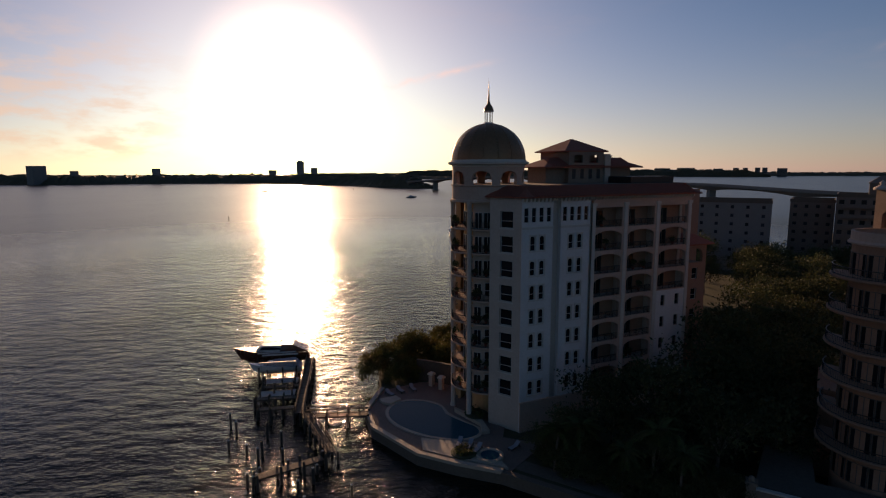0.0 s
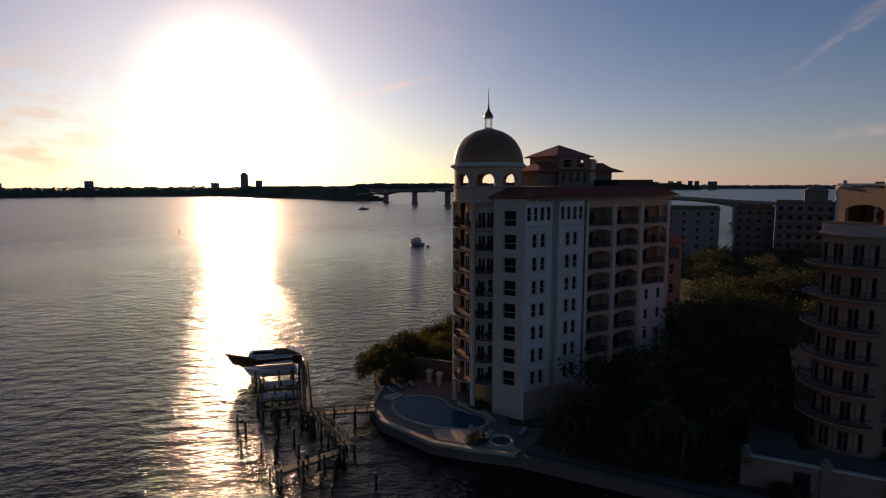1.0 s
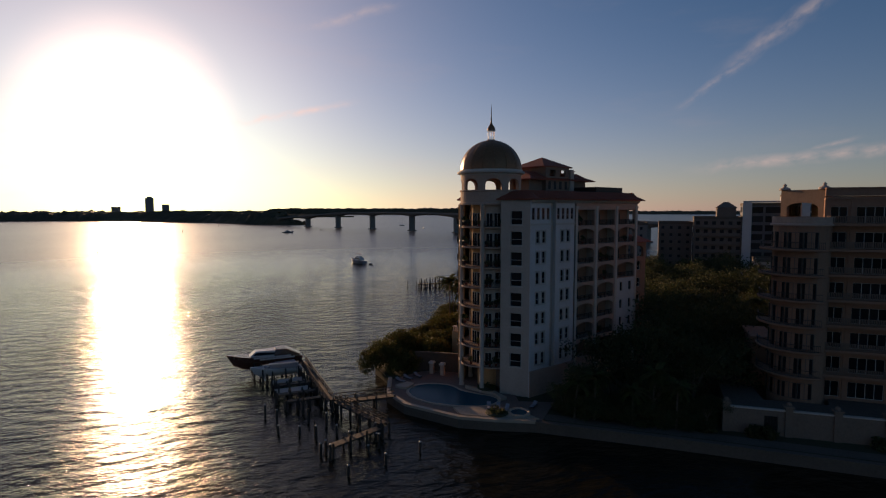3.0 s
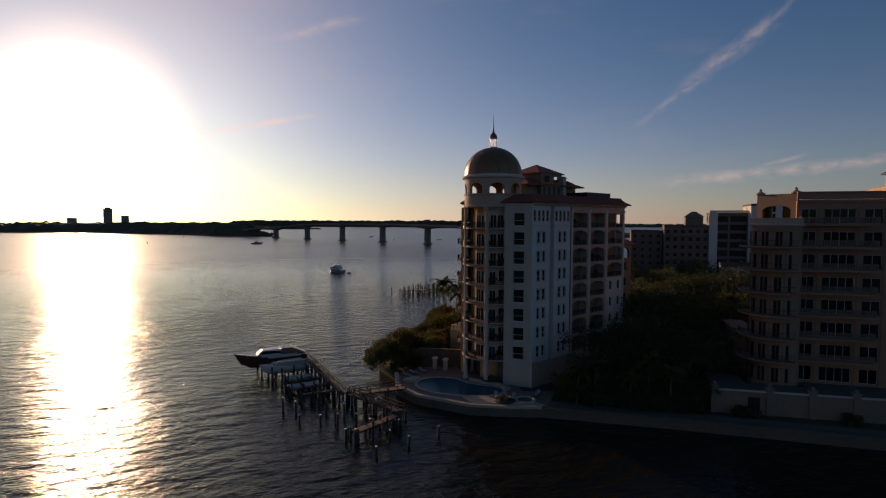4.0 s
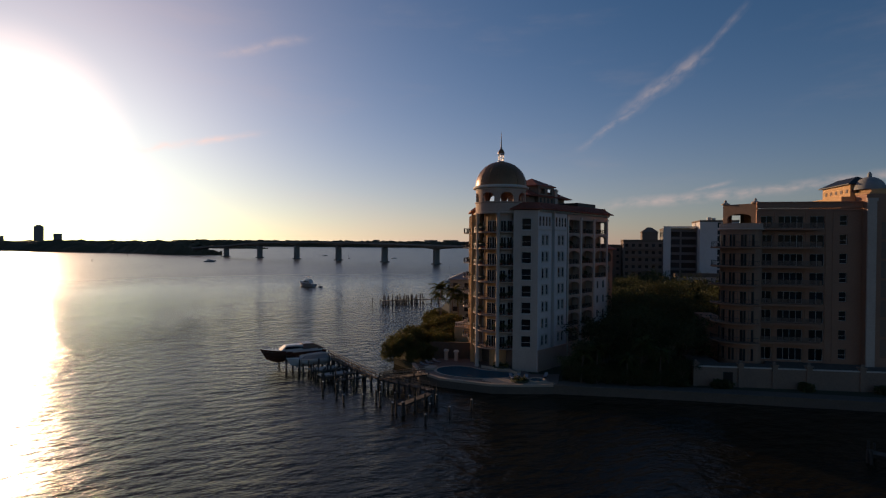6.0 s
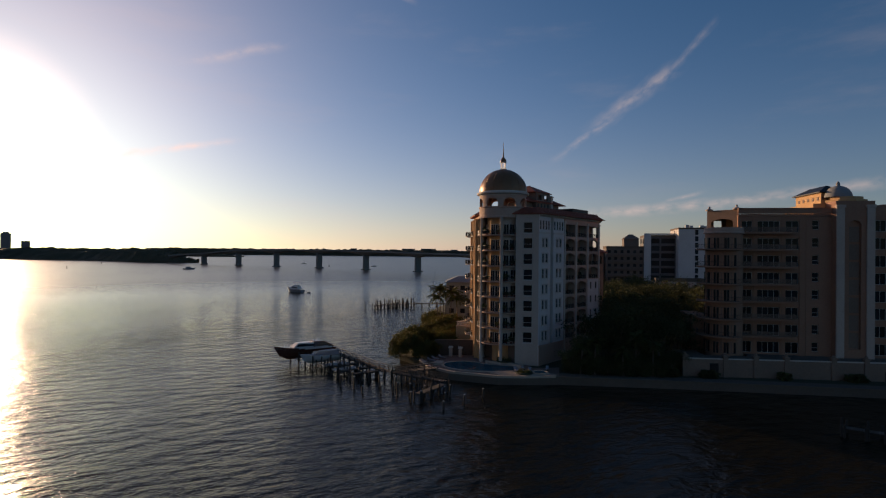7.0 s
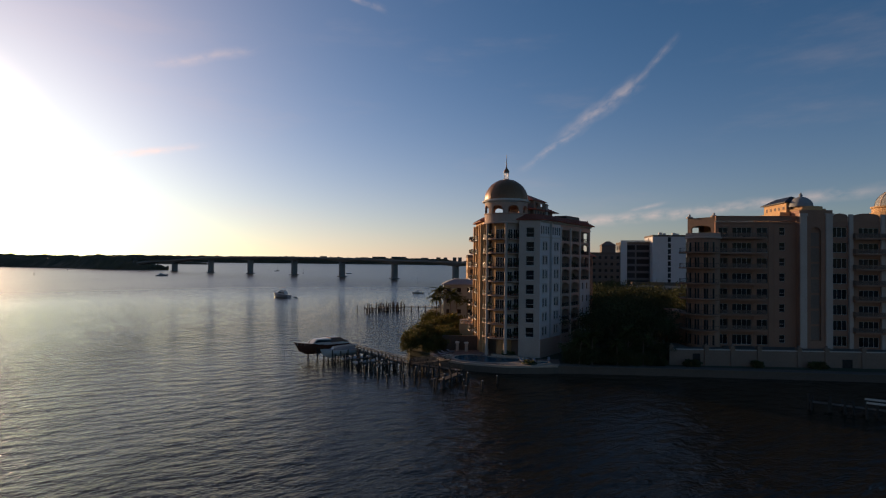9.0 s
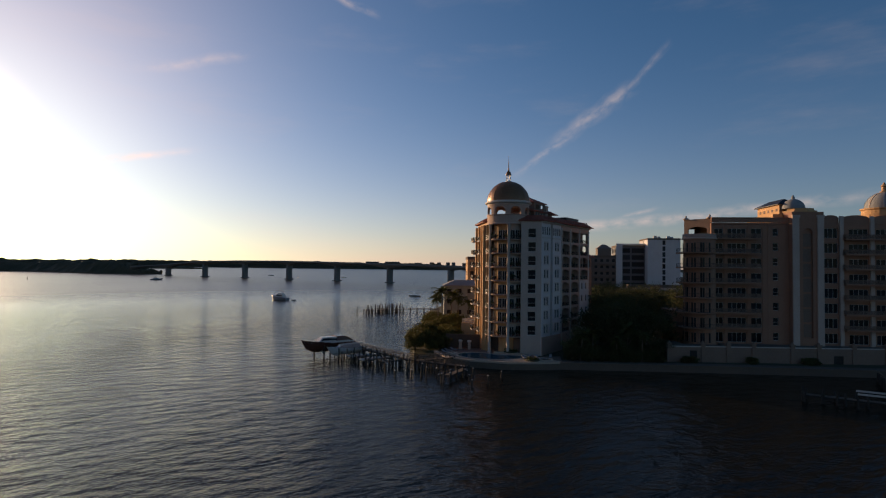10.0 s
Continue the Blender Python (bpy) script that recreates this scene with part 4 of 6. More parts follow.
        part("finial", b, STUCCO, home, smooth=True).matrix_basis = m3
    # side, back, loggia back wall, roof
    b = bmesh.new()
    holes = [(x, x + 1.3, z + 0.6, z + 2.5) for z in RB_FLOORS for x in (2.0, 6.0, 10.0)]
    pierced_wall(b, 0, 17.6, DECK, RB_TOP + 1.3, 0, 0.5, holes)
    mw = pose(51.6, 23.4, 0, 0, 0, -109.9)
    part("wall", b, STUCCO_OCHRE, home).matrix_basis = mw
    for z in RB_FLOORS:
        for x in (2.65, 6.65, 10.65):
            set_window(one, home, mw @ pose(x, 0.2, z + 0.6))
    b = bmesh.new()
    prism(b, [(46.4, 7.2), (50.6, 2.2), (101.6, 2.2), (101.6, 22.0), (51.6, 22.0)], DECK, RB_FLOORS[7] - 0.4)
    prism(b, [(50.3, 9.0), (52.5, 2.2), (101.6, 2.2), (101.6, 22.0), (53.5, 22.0)], RB_FLOORS[7] - 0.39, RB_TOP - 0.1)
    part("core", b, STUCCO_OCHRE, home)
    b = bmesh.new()
    prism(b, [(46.2, 7.0), (50.5, 1.9), (51.0, 1.12), (101.6, 1.12), (101.6, 22.0), (51.4, 22.0)], RB_TOP - 0.1, RB_TOP + 0.25)
    part("flat_roof", b, CONCRETE, home)
    b = bmesh.new()
    box(b, 50.0, 0.45, RB_TOP + 0.26, 68.3, 0.85, RB_TOP + 1.3)
    box(b, 50.0, 0.3, RB_TOP + 1.3, 68.3, 0.95, RB_TOP + 1.5)
    box(b, 50.0, 0.38, RB_TOP - 0.25, 68.3, 0.597, RB_TOP + 0.1)
    part("parapet", b, STUCCO_PEACH, home)
    # roof pavilion in evening light
    b = bmesh.new()
    box(b, 67.6, 3.6, RB_TOP + 0.2, 71.8, 15.0, 39.2)
    box(b, 65.8, 3.0, RB_TOP + 0.2, 68.2, 17.0, 36.8)
    part("pavilion_wall", b, STUCCO_OCHRE, home, "ochre roof pavilion")
    for k in range(5):
        b = bmesh.new()
        box(b, 67.8 + 0.8 * k, 3.53, 37.6, 68.2 + 0.8 * k, 3.597, 38.3)
        part("vent", b, BROWN_WALL, home)
        b = bmesh.new()
        box(b, 67.53, 4.5 + 2.1 * k, 37.6, 67.597, 5.3 + 2.1 * k, 38.3)
        part("vent", b, BROWN_WALL, home)
    b = bmesh.new()
    hip_roof(b, [(67.0, 3.0), (72.4, 3.0), (72.4, 15.6), (67.0, 15.6)], 39.2, 2.6, 40.9)
    part("roof", b, IRON, home)
    # large dome
    b = bmesh.new()
    lathe(b, [(5.2, RB_TOP + 0.2), (5.2, 37.0), (4.7, 37.1), (4.7, 38.0), (5.0, 38.2), (5.0, 38.5), (3.9, 38.6)], 32, cx=93.6, cy=5.5)
    part("drum", b, STUCCO_OCHRE, home)
    b = bmesh.new()
    prof = [(4.1 * math.cos(radians(a)), 38.5 + 4.1 * math.sin(radians(a))) for a in range(0, 86, 6)]
    lathe(b, prof + [(0.35, 42.6)], 32, cx=93.6, cy=5.5)
    part("dome", b, ROOF_GREY, home, "grey lead-clad dome", smooth=True)
    for i in range(8):
        b = bmesh.new()
        a = radians(45 * i + 10)
        for (r1, z1), (r2, z2) in zip(prof, prof[1:]):
            beam(b, (93.6 + r1 * math.cos(a), 5.5 + r1 * math.sin(a), z1), (93.6 + r2 * math.cos(a), 5.5 + r2 * math.sin(a), z2), 0.3, 0.16)
        part("rib", b, STUCCO, home)
    b = bmesh.new()
    lathe(b, [(0.9, 42.4), (0.9, 42.8), (0.55, 42.9), (0.55, 44.0), (0.75, 44.1), (0.4, 44.6), (0.0, 45.2)], 12, cx=93.6, cy=5.5)
    part("lantern", b, STUCCO_OCHRE, home, smooth=False)
    # low side block
    b = bmesh.new()
    box(b, 42.2, 5.6, DECK, 45.2, 14.0, 11.8)
    box(b, 41.9, 5.3, 11.8, 45.4, 14.3, 12.2)
    part("side_block", b, STUCCO_PEACH, home)
    return home


peach_building()

# garden wall, terrace and gate posts in front of it
b = bmesh.new()
prism(b, [(37.2, -7.6), (101, -3.5), (101, 0.3), (51.5, 0.3), (50.9, -2.7), (42.5, -3.4), (42.0, 3.0), (37.2, 3.0)], DECK, 4.7)
tagged(part("terrace", b, CONCRETE), "paved raised terrace behind a garden wall", "terrace", kind="structure")
garden = thing("garden_wall", pose(36.6, -8.8, DECK, 0, 0, 3.7), "pale peach garden wall with capped piers and dark gates", "wall")
b = bmesh.new()
pierced_wall(b, 0, 64.5, 0, 3.5, 0, 0.4, [(5.2, 6.9, -0.01, 2.7), (38.0, 40.2, -0.01, 1.9)])
part("wall", b, GARDEN_WALL, garden)
b = bmesh.new()
box(b, -0.1, -0.08, 3.5, 64.6, 0.48, 3.68)
part("coping", b, TRIM, garden)
b = bmesh.new()
box(b, -0.45, -0.25, 0, 0.45, 0.65, 4.1)
box(b, -0.6, -0.4, 4.1, 0.6, 0.8, 4.35)
lathe(b, [(0.3, 4.35), (0.35, 4.5), (0.28, 4.75), (0.0, 4.9)], 10, cx=0, cy=0.2)
pier = part("pier", b, GARDEN_WALL, garden)
pier.matrix_basis = pose(0.4, 0, 0)
for x in (8.2, 14.0, 19.8, 28.6, 34.6, 42.6, 50.0, 57.5, 64.0):
    again(pier, garden, pose(x, 0, 0))
for x0, x1, h in ((5.25, 6.85, 2.65), (38.05, 40.15, 1.85)):
    b = bmesh.new()
    box(b, x0, 0.12, 0.05, x1, 0.2, h)
    for k in range(5):
        x = x0 + 0.12 + (x1 - x0 - 0.24) * k / 4
        box(b, x - 0.04, 0.07, 0.08, x + 0.04, 0.117, h - 0.05)
    part("gate", b, IRON, garden, "dark iron gate")


# ---- buildings farther back on the point ----
def far_block(name, label, m, w, d, h, floors, cols, mat, roof=None, balconies=False, win=(1.5, 1.5), parapet=0.8, pick=None):
    home = thing(name, m, label, "building")
    kit = window_kit(win[0], win[1], 1, 1, FRAME_DARK, FAR_GLASS)
    pitch = h / floors
    for turn, length, off in ((pose(0, 0, 0), w, 0), (pose(w, 0, 0, 0, 0, 90), d, 0), (pose(0, d, 0, 0, 0, -90), d, 0)):
        n = max(2, int(cols * length / w))
        holes, sets = [], []
        for k in range(floors):
            for i in range(n):
                if pick is not None and i not in pick:
                    continue
                c = length * (i + 0.5) / n
                z = pitch * k + (pitch - win[1]) * 0.55
                holes.append((c - win[0] / 2, c + win[0] / 2, z, z + win[1])), sets.append((c, z))
        b = bmesh.new()
        pierced_wall(b, 0.003, length - 0.003, 0, h, 0, 0.4, holes)
        part("wall", b, mat, home).matrix_basis = turn
        for c, z in sets:
            set_window(kit, home, turn @ pose(c, 0.15, z))
    if balconies:
        for k in range(1, floors):
            b = bmesh.new()
            box(b, w * 0.08, -1.2, pitch * k - 0.2, w * 0.92, -0.003, pitch * k)
            box(b, w * 0.08, -1.25, pitch * k, w * 0.92, -1.15, pitch * k + 1.0)
            part("balcony", b, mat, home)
    b = bmesh.new()
    box(b, 0.405, 0.405, 0, w - 0.405, d - 0.02, h - 0.02)
    part("core", b, IRON, home)
    b = bmesh.new()
    if roof == "hip":
        hip_roof(b, [(-0.5, -0.5), (w + 0.5, -0.5), (w + 0.5, d + 0.5), (-0.5, d + 0.5)], h, min(w, d) * 0.35, h + min(w, d) * 0.16)
        part("roof", b, ROOF_GREY, home)
    else:
        box(b, -0.12, -0.12, h, w + 0.12, d + 0.12, h + 0.3)
        for x0, y0, x1, y1 in ((-0.1, -0.1, w + 0.1, 0.2), (-0.1, d - 0.2, w + 0.1, d + 0.1), (-0.1, 0.2, 0.2, d - 0.2), (w - 0.2, 0.2, w + 0.1, d - 0.2)):
            box(b, x0, y0, h + 0.3, x1, y1, h + 0.3 + parapet)
        part("roof", b, CONCRETE, home)
    return home


far_block("apartment_block", "grey-brown rendered apartment block with flat roof", pose(1.0, 150.0, DECK, 0, 0, 4), 24.5, 16, 24.5, 8, 5, GREY_WALL, win=(1.1, 1.2))
far_block("apartment_block", "dark brown apartment block with flat roof among trees", pose(30.0, 165.6, DECK), 13.4, 16, 24.6, 8, 4, BROWN_WALL, win=(1.2, 1.2))
brown = far_block("apartment_block", "brown stepped apartment block with gabled roof tower", pose(43.5, 158.0, DECK, 0, 0, -2), 18.0, 16, 27.0, 8, 6, BROWN_WALL, balconies=True)
b = bmesh.new()
prism(b, [(8.5, 1.0), (15.5, 1.0), (15.5, 8.0), (8.5, 8.0)], 27.3, 31.6)
hip_roof(b, [(8.2, 0.7), (15.8, 0.7), (15.8, 8.3), (8.2, 8.3)], 31.6, 2.9, 34.0)
part("roof_tower", b, BROWN_WALL, brown, "gabled brown roof tower")
glassy = far_block("office_block", "grey office block with ribbon windows and white end frame", pose(61.8, 157.0, DECK, 0, 0, -3), 14.0, 18, 32.5, 9, 2, SLATE_WALL, win=(6.3, 2.5))
b = bmesh.new()
box(b, -0.6, -0.5, 0, 2.6, -0.05, 34.4)
box(b, 2.6, -0.5, 33.7, 14.0, 0.3, 34.4)
part("end_frame", b, STUCCO_WHITE, glassy, "white rendered frame")
white_b = far_block("office_block", "white slab block with one dark window strip", pose(75.5, 150.0, DECK, 0, 0, -3), 16.0, 20, 36.2, 12, 3, STUCCO_WHITE, win=(1.5, 2.4), parapet=0.5, pick=(1,))
for x, y, h in ((4.5, 4, 1.9), (6.5, 5, 1.6), (11.0, 4, 1.7), (13.0, 6, 1.5)):
    b = bmesh.new()
    box(b, x - 0.8, y - 0.8, 36.5, x + 0.8, y + 0.8, 36.5 + h)
    part("roof_unit", b, WHITE_METAL, white_b)
low = far_block("low_block", "low cream block behind the trees", pose(62.0, 128.0, DECK, 0, 0, -2), 30.0, 12, 12.5, 3, 7, STUCCO)
far_block("house", "sage-grey waterside house with hipped roof", pose(-20.3, 50.0, DECK, 0, 0, 6), 14.0, 12, 14.6, 4, 4, SAGE_WALL, roof="hip", balconies=False)
far_block("apartment_block", "ochre apartment house behind the waterside house", pose(-13.0, 66.0, DECK, 0, 0, 6), 13.0, 12, 24.0, 7, 4, STUCCO_OCHRE, balconies=True)

# ---- bridge ----
def bridge():
    spine = [(-640, 797, 14.2), (-556, 766, 18.8), (-470, 728, 25.0), (-386, 692, 26.2), (-301, 654, 26.4), (-216, 609, 25.3),
             (-134, 563, 23.6), (-52, 516, 22.4), (24, 471, 19.4), (108, 422, 17.0), (220, 356, 12.0)]
    home = thing("bridge", pose(0, 0, 0), "long grey concrete road bridge with haunched spans over the bay", "bridge")
    wide = 15.0
    for (p, q) in zip(spine, spine[1:]):
        p, q = Vector(p), Vector(q)
        e = (q - p)
        flat = Vector((e.x, e.y, 0)).normalized()
        side = Vector((-flat.y, flat.x, 0))
        b = bmesh.new()
        rows = []
        for k in range(13):
            f = k / 12
            top = p + e * f
            deep = 2.3 + 3.0 * abs(2 * f - 1) ** 2.2
            ring = [top + side * wide / 2 + Vector((0, 0, 1.0)), top + side * wide / 2 - Vector((0, 0, 0.9)), top + side * 4.0 - Vector((0, 0, deep)),
                    top - side * 4.0 - Vector((0, 0, deep)), top - side * wide / 2 - Vector((0, 0, 0.9)), top - side * wide / 2 + Vector((0, 0, 1.0)),
                    top - side * (wide / 2 - 0.4) + Vector((0, 0, 1.0)), top - side * (wide / 2 - 0.4), top + side * (wide / 2 - 0.4), top + side * (wide / 2 - 0.4) + Vector((0, 0, 1.0))]
            rows.append([b.verts.new(v) for v in ring])
        for r1, r2 in zip(rows, rows[1:]):
            for i in range(10):
                j = (i + 1) % 10
                b.faces.new((r1[i], r1[j], r2[j], r2[i]))
        part("span", b, BRIDGE_CONCRETE, home)
    for p, q in zip(spine[1:-1], spine[2:]):
        p, q = Vector(p), Vector(q)
        flat = Vector((q.x - p.x, q.y - p.y, 0)).normalized()
        ang = math.degrees(math.atan2(flat.y, flat.x))
        top = p.z - 5.0
        if top < 2:
            continue
        b = bmesh.new()
        box(b, -1.9, -4.6, -4, 1.9, 4.6, top, 0.4)
        box(b, -3.2, -6.6, -3, 3.2, 6.6, 1.4, 0.3)
        part("pier", b, BRIDGE_CONCRETE, home).matrix_basis = pose(p.x, p.y, 0, 0, 0, ang)


bridge()


# ---- wooded islands and far shores ----
def wooded_shore(name, label, line, depth, low, high, step=9.0, seed=1, taper=True):
    """A low bank along a line with an uneven canopy; the line runs with water on its right-hand side."""
    rng = np.random.default_rng(seed)
    pts = [Vector((*p, 0)) for p in line]
    path = []
    for p, q in zip(pts, pts[1:]):
        n = max(1, int((q - p).length / step))
        path += [p.lerp(q, k / n) for k in range(n)]
    path.append(pts[-1])
    rows = 12
    verts, faces = [], []
    for i, p in enumerate(path):
        e = (path[min(i + 1, len(path) - 1)] - path[max(i - 1, 0)]).normalized()
        side = Vector((-e.y, e.x, 0))
        jog = 14 * noise.noise(p * 0.012) + 5 * noise.noise(p * 0.05)
        for k in range(rows):
            left = min(i, len(path) - 1 - i) * step / 320.0 if taper else 1.0
            d = depth * (k / (rows - 1)) ** 1.3 * min(1.0, 0.06 + left)
            c = p + side * (d + jog * (1 - k / rows))
            if k == 0:
                z = -0.5
            elif k == 1:
                z = 0.6
            else:
                grow = min(1.0, (k - 1) / 2.5)
                z = low + (high - low) * (0.5 + 0.5 * noise.noise(Vector((c.x * 0.02, c.y * 0.02, seed)))) + (high * 0.28) * noise.noise(Vector((c.x * 0.11, c.y * 0.11, seed + 5)))
                z = max(1.0, z * grow * min(1.0, 0.25 + 2.2 * left) + rng.uniform(-2.6, 2.6))
            if k == rows - 1:
                z = -0.5
            verts.append((c.x + rng.uniform(-2, 2) * (k > 0), c.y + rng.uniform(-2, 2) * (k > 0), z))
    for i in range(len(path) - 1):
        for k in range(rows - 1):
            a = i * rows + k
            faces.append((a, a + rows, a + rows + 1, a + 1))
    me = bpy.data.meshes.new(name)
    me.from_pydata(verts, [], faces)
    me.materials.append(FAR_TREES)
    return tagged(new(name, me), label, "island", kind="structure")


wooded_shore("island_west", "dark wooded island shore across the bay", [(-3300, -500), (-2300, 250), (-1680, 560), (-1560, 760), (-1330, 960), (-1010, 900), (-880, 880), (-760, 836), (-700, 826), (-650, 830), (-620, 850)], 230, 16, 27, 6, 3)
wooded_shore("island_north", "long low wooded shore along the horizon", [(-2600, 2100), (-1500, 2700), (-700, 3000), (300, 3300), (1500, 3500), (3000, 3300)], 250, 13, 20, 18, 5)
wooded_shore("mainland_north", "dark built-up wooded shore beyond the bridge", [(-2000, 2400), (-1400, 2560), (-900, 2680), (-500, 2760), (-180, 2820)], 160, 25, 35, 16, 15)
wooded_shore("island_middle", "low wooded key beyond the bridge", [(-1700, 1620), (-1350, 1680), (-1020, 1745)], 180, 6, 11, 14, 8)
wooded_shore("island_east", "wooded far shore beside the bridge's end", [(60, 640), (120, 600), (240, 560), (700, 600), (1500, 900), (2600, 1500)], 150, 5, 11, 12, 9)


def far_tower(m, w, d, h, label, setback=True):
    home = thing("tower_block", m, label, "building")
    b = bmesh.new()
    box(b, 0, 0, 0, w, d, h)
    if setback:
        box(b, w * 0.2, d * 0.2, h, w * 0.8, d * 0.8, h + 4)
    part("wall", b, GREY_WALL, home)
    floors = max(2, int(h / 3.3))
    b = bmesh.new()
    for k in range(floors):
        box(b, 0.6, -0.05, k * h / floors + 1.0, w - 0.6, -0.003, k * h / floors + 2.5)
    part("window", b, GLASS, home)


far_tower(pose(-1500, 1256, 0, 0, 0, -48), 28, 22, 67, "grey high-rise block on the wooded island")
far_tower(pose(-1478, 1300, 0, 0, 0, -48), 24, 20, 46, "grey lower block beside the island high-rise", False)
far_tower(pose(-1570, 1195, 0, 0, 0, -48), 40, 20, 38, "grey wide block on the wooded island", False)
far_tower(pose(-1758, 566, 0, 0, 0, -60), 46, 20, 52, "grey hotel block on the far shore", False)
far_tower(pose(-1640, 826, 0, 0, 0, -60), 18, 16, 44, "grey narrow block on the far shore", False)
far_tower(pose(-1735, 640, 0, 0, 0, -60), 14, 16, 38, "grey small block on the far shore", False)
for x, y, w, h in ((-690, 2790, 70, 41), (-590, 2820, 80, 42), (-430, 2850, 40, 38), (-345, 2860, 22, 41), (-305, 2870, 20, 41), (-255, 2880, 20, 42), (-225, 2880, 20, 42), (-960, 2720, 30, 40), (-165, 2880, 40, 39), (560, 3340, 110, 36), (-900, 2930, 60, 18), (-1050, 2900, 40, 22), (-720, 2960, 40, 20)):
    far_tower(pose(x, y + 60, 0), w, 20, h, "pale far block on the horizon shore", False)

# ---- sea wall, pool terrace ----
EDGE = [(-17.8, -4.0), (-14.5, -11.5), (-9.6, -15.4), (0.2, -17.7), (5.5, -16.9), (11.3, -15.4), (30, -14.6), (60, -14.4), (100, -14.6), (240, -14.0)]


def along_edge(bm, line, inner, outer, z0, z1):
    """A band that follows a line of plan points, from inner to outer metres off it (outer is seaward)."""
    pts = [Vector(p) for p in line]
    rows = []
    for i, p in enumerate(pts):
        e1 = (p - pts[i - 1]).normalized() if i else (pts[1] - p).normalized()
        e2 = (pts[i + 1] - p).normalized() if i < len(pts) - 1 else e1
        n1, n2 = Vector((e1.y, -e1.x)), Vector((e2.y, -e2.x))
        m = (n1 + n2) / max(0.4, 1 + n1.dot(n2))
        a, c = p - m * inner, p + m * outer
        rows.append([bm.verts.new((q.x, q.y, z)) for q, z in ((a, z0), (c, z0), (c, z1), (a, z1))])
    for r1, r2 in zip(rows, rows[1:]):
        for i in range(4):
            j = (i + 1) % 4
            bm.faces.new((r1[i], r1[j], r2[j], r2[i]))
    bm.faces.new(rows[0][::-1]), bm.faces.new(rows[-1])


b = bmesh.new()
along_edge(b, EDGE, 0.1, 0.35, -3.0, 1.32)
sea_wall = tagged(part("sea_wall", b, CONCRETE), "stained grey concrete sea wall along the water", "sea wall", kind="structure")
b = bmesh.new()
along_edge(b, EDGE[5:], 0.45, 0.5, 1.325, 1.62)
tagged(part("sea_wall_cap", b, CONCRETE), "worn concrete cap of the sea wall", "wall cap", kind="structure")
b = bmesh.new()
along_edge(b, EDGE[:6], 0.35, 0.37, 1.325, 1.74)
tagged(part("terrace_parapet", b, COPING), "pale stone parapet round the pool terrace", "parapet", kind="structure")
b = bmesh.new()
along_edge(b, [(11.3, -12.6), (30, -11.9), (60, -11.7), (100, -11.8), (240, -11.4)], 1.2, 1.2, 1.304, 1.36)
tagged(part("waterside_path", b, CONCRETE), "grey concrete path behind the sea wall", "path", kind="structure")

# pool terrace paving round a free-form pool
POOL = [(-11.6, -6.2), (-9.2, -4.3), (-6.0, -4.2), (-3.4, -6.0), (-0.6, -6.7), (2.6, -7.2), (3.8, -9.0), (2.6, -11.4), (-0.6, -12.8), (-3.2, -13.2), (-6.5, -13.0), (-9.8, -11.6), (-11.7, -9.2)]


def smooth_ring(pts, steps=5):
    out, n = [], len(pts)
    for i in range(n):
        p0, p1, p2, p3 = (Vector(pts[(i + k - 1) % n]) for k in range(4))
        for s in range(steps):
            t = s / steps
            out.append(0.5 * ((2 * p1) + (p2 - p0) * t + (2 * p0 - 5 * p1 + 4 * p2 - p3) * t * t + (3 * p1 - p0 - 3 * p2 + p3) * t ** 3))
    return out


pool_ring = smooth_ring(POOL)
centre = Vector((-4.2, -8.9))


def ring_band(bm, ring, g0, g1, z0, z1, close=True):
    """A band between the ring scaled from its middle by g0 and g1 metres."""
    rows = []
    for p in ring:
        d = (p - centre).normalized()
        a, c = p + d * g0, p + d * g1
        rows.append([bm.verts.new((q.x, q.y, z)) for q, z in ((a, z0), (c, z0), (c, z1), (a, z1))])
    for i in range(len(rows)):
        r1, r2 = rows[i], rows[(i + 1) % len(rows)]
        for k in range(4):
            j = (k + 1) % 4
            bm.faces.new((r1[k], r1[j], r2[j], r2[k]))


DECK_OUT = [(-17.3, -4.2), (-14.1, -11.2), (-9.4, -14.9), (0.2, -17.1), (5.3, -16.3), (12.0, -14.8), (12.5, -6.0), (7.0, -7.5), (5.0, -3.0), (2.0, 2.5), (-4.0, 6.0), (-10.0, 5.5), (-14.5, 2.0)]
b = bmesh.new()
prism(b, DECK_OUT, 1.304, 1.42)
tagged(part("pool_terrace", b, PAVING), "pinkish stone-paved pool terrace", "terrace", kind="structure")
pool = thing("swimming_pool", pose(0, 0, 0), "free-form blue swimming pool with raised pale coping", "pool")
b = bmesh.new()
b.faces.new([b.verts.new((p.x, p.y, 1.432)) for p in pool_ring])
part("basin", b, POOL_TILE, pool, "blue tiled basin")
wb = bmesh.new()
wb.faces.new([wb.verts.new((p.x, p.y, 1.50)) for p in pool_ring])
POOL_WATER = bpy.data.materials.new("pool_water")
POOL_WATER.use_nodes = True
pn = Nodes(POOL_WATER.node_tree)
pp = pn.put("ShaderNodeNewGeometry").outputs["Position"]
pr = pn.put("ShaderNodeBump", {"Strength": 0.25, "Distance": 0.1, "Height": pn.noise(pp, 1.6, 2.0)})
pb_ = pn.put("ShaderNodeBsdfPrincipled", {"Base Color": (0.012, 0.075, 0.10, 1), "Roughness": 0.12, "IOR": 1.33, "Specular IOR Level": 0.05, "Normal": pr.outputs[0]})
pn.put("ShaderNodeOutputMaterial", {"Surface": pb_.outputs[0]})
pw = part("pool_water", wb, POOL_WATER, pool, "still blue pool water")
b = bmesh.new()
